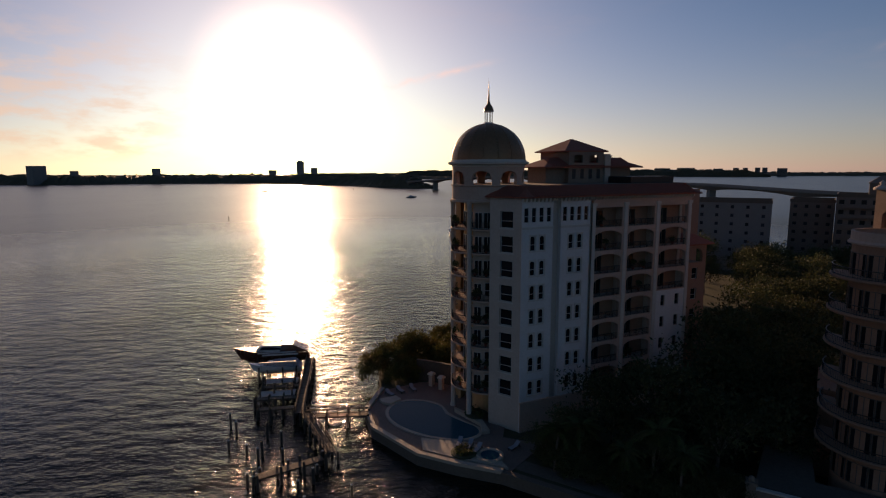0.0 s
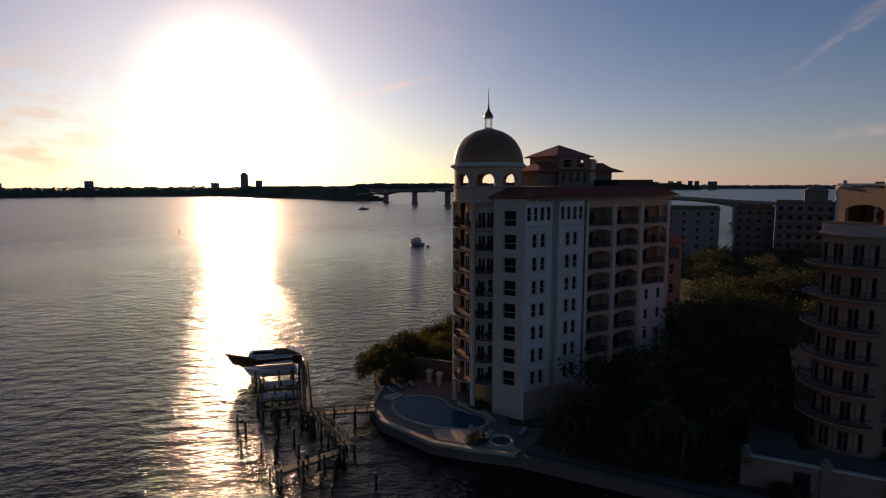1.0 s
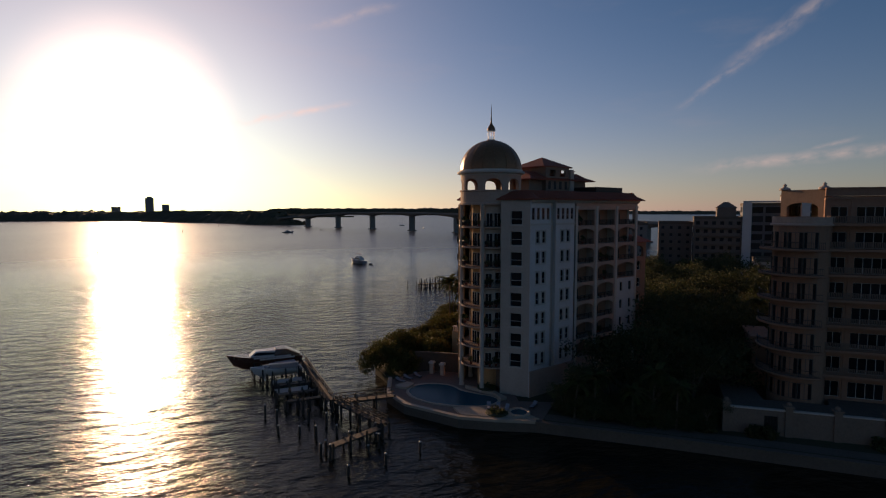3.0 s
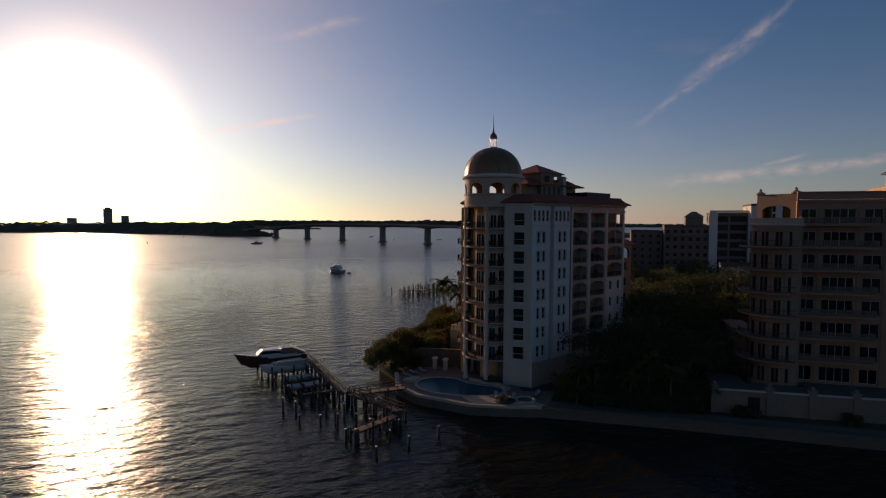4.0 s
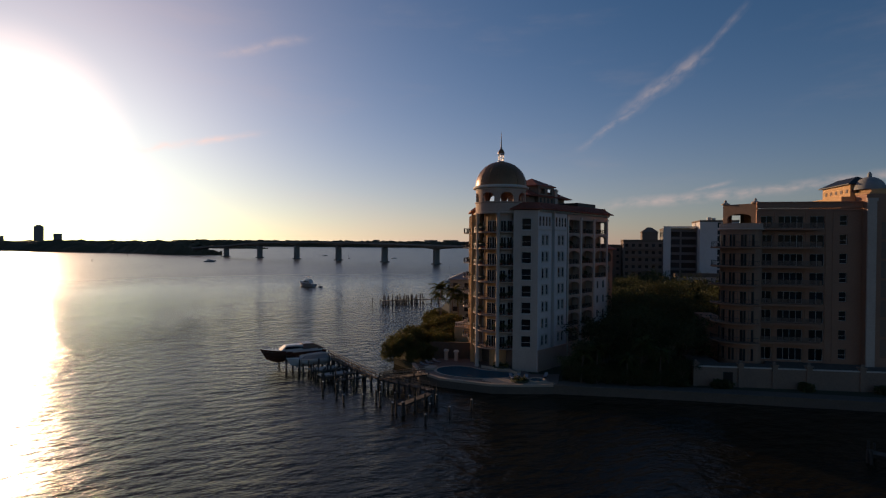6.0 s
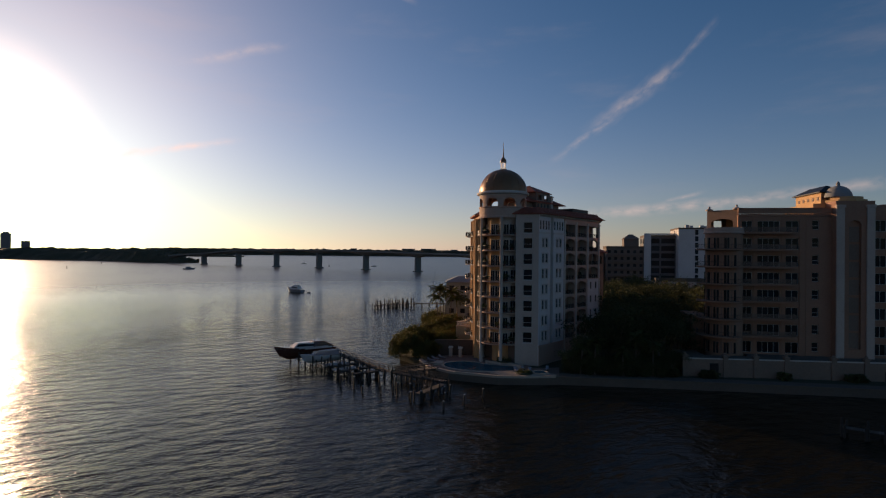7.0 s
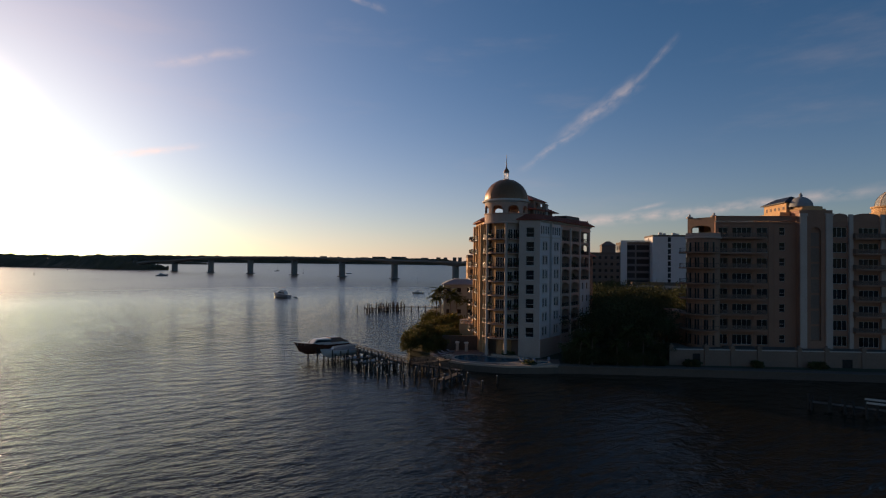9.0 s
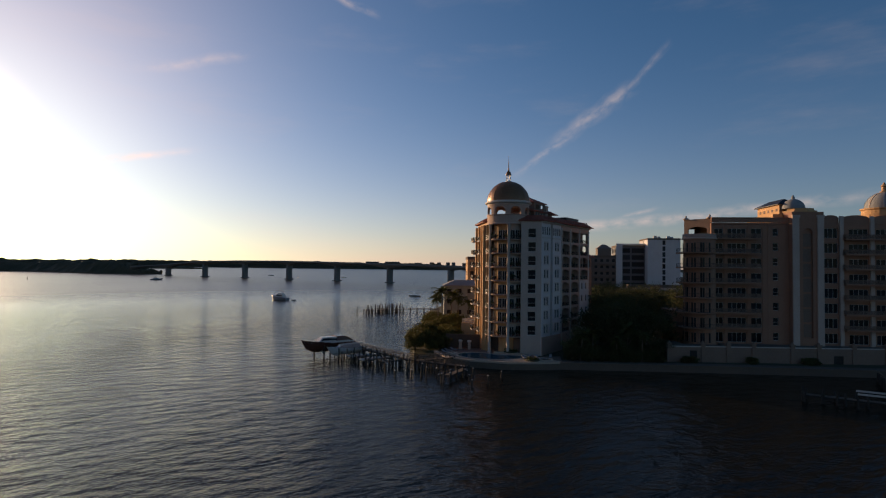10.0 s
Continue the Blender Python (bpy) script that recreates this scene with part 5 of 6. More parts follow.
ring_band(b, pool_ring, 0.0, 0.55, 1.42, 1.56)
part("coping", b, COPING, pool)
# raised pale terraces and a low planter wall round the pool
for name, label, pts, z, mat in (
        ("raised_terrace", "pale raised sun terrace beside the pool", [(0.3, -16.9), (-1.9, -14.4), (0.6, -13.4), (3.4, -12.0), (6.2, -11.6), (8.6, -12.6), (11.6, -14.5), (5.3, -16.1)], 1.72, COPING),
        ("planter", "pale stone planter at the pool's edge", [(4.3, -8.6), (2.9, -6.6), (-2.9, -4.6), (-3.4, -3.9), (2.5, -5.4), (5.0, -7.6)], 1.95, COPING),
        ("raised_terrace", "pale stone step at the pool's corner", [(-12.2, -6.0), (-13.7, -5.5), (-14.9, -8.0), (-13.8, -8.6), (-12.4, -8.4)], 1.85, COPING)):
    b = bmesh.new()
    prism(b, pts[::-1] if name == "planter" else pts, 1.424, z)
    bmesh.ops.recalc_face_normals(b, faces=b.faces)
    tagged(part(name, b, mat), label, "terrace")


def urn_pillar(x, y):
    p = thing("garden_pillar", pose(x, y, 1.3), "pale stone pillar with a square cap on the pool terrace", "pillar", "pillars by the pool")
    b = bmesh.new()
    box(b, -0.36, -0.36, 0, 0.36, 0.36, 2.1)
    part("shaft", b, STUCCO_ROSE, p)
    b = bmesh.new()
    box(b, -0.52, -0.52, 2.1, 0.52, 0.52, 2.32)
    box(b, -0.4, -0.4, 2.32, 0.4, 0.4, 2.46)
    part("cap", b, TRIM, p)


urn_pillar(-11.9, 1.9)
urn_pillar(-9.6, 1.5)


def lounger(m):
    l = thing("sun_lounger", m, "dark sun lounger with pale cushion on the pool terrace", "lounger", "loungers by the pool")
    b = bmesh.new()
    box(b, -0.32, -0.95, 0.28, 0.32, 0.95, 0.34)
    part("frame", b, IRON, l)
    for x in (-0.27, 0.27):
        for y in (-0.85, 0.85):
            b = bmesh.new()
            box(b, x - 0.03, y - 0.03, 0, x + 0.03, y + 0.03, 0.28)
            part("leg", b, IRON, l)
    b = bmesh.new()
    box(b, -0.3, -0.93, 0.343, 0.3, 0.3, 0.43)
    part("mattress", b, CANVAS, l)
    b = bmesh.new()
    beam(b, (0, 0.3, 0.40), (0, 0.95, 0.80), 0.6, 0.09)
    part("backrest", b, CANVAS, l)


for x, y, a in ((3.6, -13.2, 20), (5.0, -13.0, 12), (6.4, -13.2, 5), (-14.6, -3.2, 70), (-15.2, -5.2, 75), (-13.4, -1.4, 60), (9.8, -9.5, -10)):
    lounger(pose(x, y, 1.72 if 2 < x < 8 and y < -12 else 1.42, 0, 0, a))
spa = thing("hot_tub", pose(8.3, -13.3, 1.42), "round dark-blue hot tub with stone rim", "hot tub")
b = bmesh.new()
lathe(b, [(1.2, 0.0), (1.75, 0.0), (1.75, 0.5), (1.45, 0.52), (1.35, 0.4), (1.2, 0.4)], 24)
part("rim", b, COPING, spa)
b = bmesh.new()
lathe(b, [(0.01, 0.36), (1.36, 0.36)], 24)
part("water", b, POOL_WATER, spa, "dark blue water")


def planter_bed(x, y, z, n, seed):
    """A mound of small ornamental plants."""
    rng = np.random.default_rng(seed)
    bed = thing("flower_bed", pose(x, y, z), "low dry ornamental plants on the pool terrace", "plants", "plants by the pool")
    me = leaf_cloud(rng, [(rng.uniform(-1.3, 1.3), rng.uniform(-0.9, 0.9), rng.uniform(0.15, 0.6)) for _ in range(n)], 26, 0.16, 0.2)
    me.materials.append(PALM_LEAF)
    obj("foliage", me, bed)
    b = bmesh.new()
    lathe(b, [(1.7, 0), (1.75, 0.16), (1.5, 0.22), (0.0, 0.22)], 14)
    part("soil", b, SOIL, bed)

planter_bed(5.2, -14.6, 1.72, 22, 5)
planter_bed(0.8, -4.4, 1.95, 16, 6)

# low rear wall of the pool garden
gw = thing("garden_wall", pose(0, 0, 1.3), "brown retaining wall behind the pool terrace", "wall")
b = bmesh.new()
along_edge(b, [(-15.8, 3.0), (-13.0, 3.6), (-5.4, 4.5)], 0.2, 0.2, 0, 3.6)
part("wall", b, BANK_WALL, gw)
b = bmesh.new()
along_edge(b, [(-15.8, 3.0), (-13.0, 3.6), (-5.4, 4.5)], 0.3, 0.3, 3.6, 3.74)
part("coping", b, BANK_WALL, gw)
low_b = thing("annexe", TOWER_TURN @ pose(6.2, 13.75, 1.3), "ochre stucco annexe with a balustraded roof terrace", "building")
b = bmesh.new()
pierced_wall(b, 0, 8.0, 0, 5.6, 4.2, 0.3, [])
box(b, 0, 0, 0, 8.0, 4.197, 5.6)
part("wall", b, STUCCO_OCHRE, low_b)
b = bmesh.new()
lathe(b, [(0.08, 0), (0.15, 0.3), (0.07, 0.6), (0.12, 0.9)], 8)
baluster = part("baluster", b, TRIM, low_b)
baluster.matrix_basis = pose(0.2, 0.2, 5.6)
for k in range(1, 9):
    again(baluster, low_b, pose(0.2, 0.2 + 0.5 * k, 5.6))
for k in range(1, 13):
    again(baluster, low_b, pose(0.2 + 0.6 * k, 4.2, 5.6))
b = bmesh.new()
box(b, 0.05, 0.0, 6.5, 0.4, 4.4, 6.66)
box(b, 0.403, 4.02, 6.5, 8.0, 4.4, 6.66)
part("handrail", b, TRIM, low_b)


# ---- dock with boat lifts ----
DOCK_E, DOCK_W = Vector((0.70, -0.714, 0)), Vector((-0.714, -0.70, 0))
DOCK_O = Vector((-38.6, -1.2, 0))


def dock_at(e, w, z=0.0):
    return DOCK_O + DOCK_E * e + DOCK_W * w + Vector((0, 0, z))


def plank_mesh(width, across):
    b = bmesh.new()
    box(b, -width / 2, -across / 2, -0.05, width / 2, across / 2, 0.0)
    me = bpy.data.meshes.new("plank")
    b.to_mesh(me), b.free()
    me.materials.append(WOOD)
    return me


POST_HEIGHTS = (2.0, 2.3, 2.75)


def pile_meshes():
    out = []
    for h in POST_HEIGHTS:
        b = bmesh.new()
        lathe(b, [(0.19, -3.0), (0.18, 0.5), (0.165, h - 0.15), (0.12, h), (0.0, h + 0.02)], 9)
        me = bpy.data.meshes.new("dock_post")
        b.to_mesh(me), b.free()
        me.materials.append(PILE_WOOD)
        me.shade_smooth()
        out.append(me)
    return out


PILES = pile_meshes()
b = bmesh.new()
lathe(b, [(0.17, 0.0), (0.17, 0.04), (0.0, 0.16)], 9)
CAP = bpy.data.meshes.new("cap")
b.to_mesh(CAP), b.free()
CAP.materials.append(WHITE_METAL)


def walkway(home, a, c, width, z, rails=(), pile_step=3.2):
    """Planks on two stringers, piles on both sides, and rails on the sides named."""
    a, c = Vector(a), Vector(c)
    e = (c - a)
    length = e.length
    e /= length
    ang = math.degrees(math.atan2(e.y, e.x))
    n = int(length / 0.3)
    me = plank_mesh(0.27, width)
    for k in range(n):
        p = a + e * (0.15 + 0.3 * k)
        obj("plank", me, home, pose(p.x, p.y, z + random.uniform(-0.012, 0.012), 0, 0, ang + random.uniform(-0.6, 0.6)))
    side = Vector((-e.y, e.x, 0))
    for s in (-1, 1):
        b = bmesh.new()
        o = side * s * (width / 2 - 0.2)
        beam(b, a + o + Vector((0, 0, z - 0.19)), c + o + Vector((0, 0, z - 0.19)), 0.12, 0.26)
        part("stringer", b, PILE_WOOD, home)
        m = int(length / pile_step) + 1
        for k in range(m + 1):
            p = a + e * length * k / m + side * s * (width / 2 + 0.14)
            obj("dock_post", random.choice(PILES[:2]), home, pose(p.x, p.y, random.uniform(-0.3, 0.1)))
        if s in rails:
            b = bmesh.new()
            for h in (0.55, 1.05):
                beam(b, a + side * s * (width / 2 - 0.06) + Vector((0, 0, z + h)), c + side * s * (width / 2 - 0.06) + Vector((0, 0, z + h)), 0.06, 0.12)
            part("rail", b, WOOD, home)
            for k in range(int(length / 1.6) + 1):
                p = a + e * min(length, 1.6 * k) + side * s * (width / 2 - 0.06)
                b2 = bmesh.new()
                box(b2, p.x - 0.05, p.y - 0.05, z, p.x + 0.05, p.y + 0.05, z + 1.1)
                part("post", b2, WOOD, home)


dock = thing("dock", pose(0, 0, 0), "weathered wooden dock with railings, piles and boat slips", "dock")
walkway(dock, dock_at(-0.6, 0), dock_at(24.4, 0), 1.3, 1.75, rails=(1, -1))
walkway(dock, (-20.4, -18.4, 0), (-8.9, -24.2, 0), 1.3, 1.7, rails=(1, -1))
walkway(dock, dock_at(25.3, -0.9), (-13.0, -12.7, 0), 1.6, 1.75, rails=(1, -1))
walkway(dock, (-12.5, -33.2, 0), (-9.3, -25.3, 0), 1.3, 1.5)
for e, w in ((12.5, 7.0), (17.5, 7.5), (21.5, 6.5)):
    walkway(dock, dock_at(e, 0.9), dock_at(e, w), 1.0, 1.6, pile_step=2.6)
for e in (2.0, 6.6, 10.6, 15.0, 19.6, 24.0, 28.5, 33.0):
    for w in (4.5, 7.5):
        if w > 5 and e > 11:
            continue
        p = dock_at(e + random.uniform(-0.4, 0.4), w + random.uniform(-0.5, 0.5))
        obj("dock_post", random.choice(PILES), dock, pose(p.x, p.y, random.uniform(-0.2, 0.3), random.uniform(-1.5, 1.5), random.uniform(-1.5, 1.5)))
# slip posts at the end and in open water
for x, y in ((-1.84, -27.9), (-4.6, -32.6), (-7.5, -37.0), (-13.6, -33.6), (-11.9, -34.0), (-8.9, -26.8), (-10.2, -24.6), (-14.4, -31.2), (-7.6, -28.6), (-8.3, -30.4),
             (-15.2, -27.0), (-17.0, -29.5), (-12.2, -28.6), (-20.2, -28.9), (-23.5, -29.4), (-18.5, -24.5), (-26.0, -26.4), (-29.0, -25.3)):
    pl = thing("mooring_pile", pose(x, y, 0), "dark wooden mooring pile with a pale cap", "pile", "mooring piles off the dock")
    me = random.choice(PILES)
    dz = random.uniform(-1.0, -0.4)
    obj("shaft", me, pl, pose(0, 0, dz))
    obj("cap", CAP, pl, pose(0, 0, dz + POST_HEIGHTS[PILES.index(me)] - 0.02))


def hull(bm, length, beam_w, draft, free, sheer=0.5, rows=14):
    """A boat's hull along x, bow at +x, open on top; returns its sheer line."""
    secs = []
    for i in range(rows + 1):
        f = i / rows
        x = -length / 2 + length * f
        half = beam_w / 2 * (1 - max(0, (f - 0.45) / 0.55) ** 2.3) * (0.9 + 0.1 * min(1, f * 4))
        half = max(half, 0.02)
        top = free + sheer * f ** 2.2
        keel = -draft * (1 - max(0, (f - 0.7) / 0.3) ** 2)
        rake = length * 0.10 * max(0.0, (f - 0.55) / 0.45) ** 2
        ring = [(x, -half, top), (x - rake * 0.55, -half * 0.88, top * 0.45), (x - rake, -half * 0.62, 0.0), (x - rake * 1.3, 0, keel),
                (x - rake, half * 0.62, 0.0), (x - rake * 0.55, half * 0.88, top * 0.45), (x, half, top)]
        secs.append([bm.verts.new(v) for v in ring])
    for s1, s2 in zip(secs, secs[1:]):
        for k in range(6):
            bm.faces.new((s1[k], s2[k], s2[k + 1], s1[k + 1]))
    bm.faces.new(secs[0])
    for s1, s2 in zip(secs, secs[1:]):
        bm.faces.new((s1[6], s2[6], s2[0], s1[0]))
    bmesh.ops.recalc_face_normals(bm, faces=bm.faces)


def cabin(bm, x0, x1, w0, w1, z0, z1, slope=0.8, slope_b=0.3):
    lo = [(x0, -w0 / 2), (x1, -w1 / 2), (x1, w1 / 2), (x0, w0 / 2)]
    hi = [(x0 + slope_b, -w0 / 2 * 0.86), (x1 - slope, -w1 / 2 * 0.8), (x1 - slope, w1 / 2 * 0.8), (x0 + slope_b, w0 / 2 * 0.86)]
    a = [bm.verts.new((*p, z0)) for p in lo]
    c = [bm.verts.new((*p, z1)) for p in hi]
    bm.faces.new(c), bm.faces.new(a[::-1])
    for i in range(4):
        j = (i + 1) % 4
        bm.faces.new((a[i], a[j], c[j], c[i]))


def motor_yacht(m, name, label, length, hull_mat, canvas=False, fly=True, cover=None):
    y = thing(name, m, label, "boat")
    bw = length * 0.29
    b = bmesh.new()
    hull(b, length, bw, length * 0.06, length * 0.095, length * 0.075)
    part("hull", b, hull_mat, y, smooth=False)
    z = length * 0.11
    b = bmesh.new()
    cabin(b, -length * 0.30, length * 0.22, bw * 0.78, bw * 0.5, z, z + length * 0.085, length * 0.1, length * 0.03)
    part("cabin", b, GELCOAT, y)
    b = bmesh.new()
    cabin(b, -length * 0.26, length * 0.155, bw * 0.77, bw * 0.56, z + length * 0.03, z + length * 0.068, length * 0.04, length * 0.01)
    part("window", b, GLASS, y)
    if fly:
        b = bmesh.new()
        cabin(b, -length * 0.22, length * 0.05, bw * 0.6, bw * 0.5, z + length * 0.087, z + length * 0.13, length * 0.03, 0.0)
        part("flybridge", b, GELCOAT, y)
        b = bmesh.new()
        box(b, -length * 0.2, -bw * 0.3, z + length * 0.205, length * 0.04, bw * 0.3, z + length * 0.212)
        part("top", b, CANVAS, y)
        for sx in (-0.19, 0.03):
            for sy in (-0.27, 0.27):
                b = bmesh.new()
                beam(b, (length * sx, bw * sy, z + length * 0.12), (length * sx, bw * sy, z + length * 0.206), 0.06)
                part("strut", b, WHITE_METAL, y)
    b = bmesh.new()
    for k in range(7):
        f = 0.12 + 0.055 * k
        for s in (-1, 1):
            hw = bw / 2 * (1 - max(0, (f + 0.5 - 0.45) / 0.55) ** 2.3) * 0.94
            beam(b, (length * f, s * hw, z), (length * f, s * hw, z + length * 0.05), 0.035)
    part("bow_rail", b, WHITE_METAL, y)
    if canvas:
        b = bmesh.new()
        if cover:
            cabin(b, -length * 0.49, -length * 0.12, bw * 0.88, bw * 0.8, z + 0.01, z + length * 0.098, length * 0.02, length * 0.2)
        else:
            cabin(b, -length * 0.48, length * 0.3, bw * 0.9, bw * 0.55, z - 0.05, z + length * 0.1, length * 0.3, length * 0.1)
        part("cover", b, cover or CANVAS, y, "taut canvas cover")
    return y


def slip_pose(e, w, z, spin=0.0):
    p = dock_at(e, w, z)
    return pose(p.x, p.y, p.z, 0, 0, math.degrees(math.atan2(DOCK_W.y, DOCK_W.x)) + spin)


motor_yacht(slip_pose(-1.6, 7.3, 1.9), "motor_yacht", "dark maroon-hulled motor yacht with pale cabin on a lift", 14.2, HULL_NAVY, canvas=True, fly=False, cover=HULL_NAVY)
motor_yacht(slip_pose(4.4, 5.9, 1.5), "motor_boat", "white motor boat under a grey canvas cover on a lift", 9.4, GELCOAT, canvas=True, fly=False)


def boat_lift(e0, e1, w0, w1, z):
    lf = thing("boat_lift", pose(0, 0, 0), "pale metal boat lift frame on wooden piles", "boat lift", "boat lifts at the dock")
    for e in (e0, e1):
        for w in (w0, w1):
            p = dock_at(e, w)
            obj("dock_post", PILES[2], lf, pose(p.x, p.y, 0.2))
        b = bmesh.new()
        beam(b, dock_at(e, w0, 3.75), dock_at(e, w1, 3.75), 0.16, 0.25)
        part("top_beam", b, WHITE_METAL, lf)
    for w in (w0 + 0.4, w1 - 0.4):
        b = bmesh.new()
        beam(b, dock_at(e0, w, z), dock_at(e1, w, z), 0.2, 0.26)
        part("cradle_beam", b, WHITE_METAL, lf)
        for e in (e0, e1):
            b = bmesh.new()
            beam(b, dock_at(e, w, z), dock_at(e, w, 3.7), 0.03)
            part("cable", b, IRON, lf)


boat_lift(-4.2, 1.0, 2.5, 9.5, 1.15)
boat_lift(2.3, 6.6, 2.0, 8.5, 0.95)
for e in (9.0, 14.6):
    pf = thing("lift_platform", slip_pose(e, 4.4, 1.15), "pale slatted lift platform beside the dock", "platform", "lift platforms at the dock")
    for k in range(7):
        b = bmesh.new()
        box(b, -2.9, -1.1 + 0.33 * k, 0, 2.9, -0.85 + 0.33 * k, 0.07)
        part("slat", b, TRIM, pf)
    for x in (-2.5, 2.5):
        b = bmesh.new()
        box(b, x - 0.1, -1.15, -0.22, x + 0.1, 1.35, -0.003)
        part("beam", b, WHITE_METAL, pf)
        for yy in (-1.1, 1.3):
            b = bmesh.new()
            lathe(b, [(0.14, -4.0), (0.14, 1.6), (0.0, 1.65)], 8, cx=x, cy=yy + (0.25 if yy > 0 else -0.25))
            part("leg", b, PILE_WOOD, pf)

# second dock with a lift frame, nearer the sea wall's far stretch
d2 = thing("dock", pose(0, 0, 0), "small wooden dock with a pale boat-lift frame", "dock")
walkway(d2, (50.5, -38.6, 0), (72.0, -50.0, 0), 1.5, 1.2)
walkway(d2, (63.5, -44.8, 0), (76.0, -20.0, 0), 1.4, 1.25, rails=(1,))
for (xa, ya), (xb, yb) in (((56.0, -44.5), (63.5, -48.3)), ((57.4, -41.8), (64.8, -45.6))):
    b = bmesh.new()
    beam(b, (xa, ya, 2.6), (xb, yb, 2.6), 0.18, 0.28)
    part("lift_beam", b, WHITE_METAL, d2)
    for x, y in ((xa, ya), (xb, yb)):
        obj("dock_post", PILES[2], d2, pose(x, y, -0.7))
for x, y in ((50.2, -40.0), (52.4, -41.0), (54.3, -42.0), (51.8, -37.4), (55.4, -39.3), (60.0, -46.5)):
    obj("dock_post", PILES[1], d2, pose(x, y, -0.4))

# far dock of old piles by the white house
d3 = thing("dock", pose(0, 0, 0), "distant wooden pile dock running out from the shore", "dock")
walkway(d3, (-30.5, 132.0, 0), (-50.0, 126.5, 0), 1.6, 1.6, pile_step=4.0)
walkway(d3, (-50.0, 126.5, 0), (-63.0, 115.0, 0), 2.0, 1.6, pile_step=1.6)
for k in range(30):
    obj("dock_post", PILES[2], d3, pose(-48 - 0.48 * k + random.uniform(-0.6, 0.6), 128 - 0.385 * k + random.uniform(-2.5, 2.5), random.uniform(0.2, 1.6)))
obj("dock_post", PILES[2], d3, pose(-66.0, 112.0, 0.4))

# boats at anchor
motor_yacht(pose(-136.5, 197.0, 0.0, 0, 0, 155) @ Matrix.Diagonal((1, 1, 1.35, 1)), "motor_yacht", "flybridge motor yacht anchored in the bay, grey hull toned for shade", 14.0, HULL_GREY)
motor_yacht(pose(-126.0, 193.0, 0.1, 0, 0, 160), "dinghy", "small grey dinghy tied behind the anchored yacht", 3.4, CANVAS, fly=False)
motor_yacht(pose(-428, 530, 0.0, 0, 0, 30), "motor_yacht", "small grey motor yacht anchored near the island", 15.0, HULL_GREY)


def sail_boat(m, length):
    s = thing("sailing_boat", m, "small sailing boat at anchor with bare mast", "boat", "sailing boats in the bay")
    b = bmesh.new()
    hull(b, length, length * 0.3, 0.5, 0.9, 0.3)
    part("hull", b, GELCOAT, s)
    b = bmesh.new()
    cabin(b, -length * 0.15, length * 0.2, length * 0.2, length * 0.12, 0.95, 1.5)
    part("cabin", b, GELCOAT, s)
    b = bmesh.new()
    beam(b, (length * 0.05, 0, 0.9), (length * 0.05, 0, length * 1.2), 0.12, segs=6)
    part("mast", b, WHITE_METAL, s)
    b = bmesh.new()
    beam(b, (length * 0.05, 0, 2.1), (-length * 0.38, 0, 2.1), 0.22, segs=6)
    part("boom", b, CANVAS, s)


sail_boat(pose(-60.0, 262.0, 0, 0, 0, 170), 9.5)
sail_boat(pose(-253, 780, 0, 0, 0, 40), 11)
sail_boat(pose(-420, 880, 0, 0, 0, 10), 11)
sail_boat(pose(-320, 745, 0, 0, 0, 120), 8)
sail_boat(pose(-780, 560, 0, 0, 0, 60), 10)
for x, y in ((-560, 480), (-330, 180), (-700, 700)):
    bm_ = bmesh.new()
    lathe(bm_, [(0.25, -2.0), (0.25, 3.4), (0.0, 3.5)], 8)
    mk = part("channel_marker", bm_, PILE_WOOD)
    mk.matrix_basis = pose(x, y, 0)
    tagged(mk, "lone wooden channel marker post in the bay", "post", "channel markers")

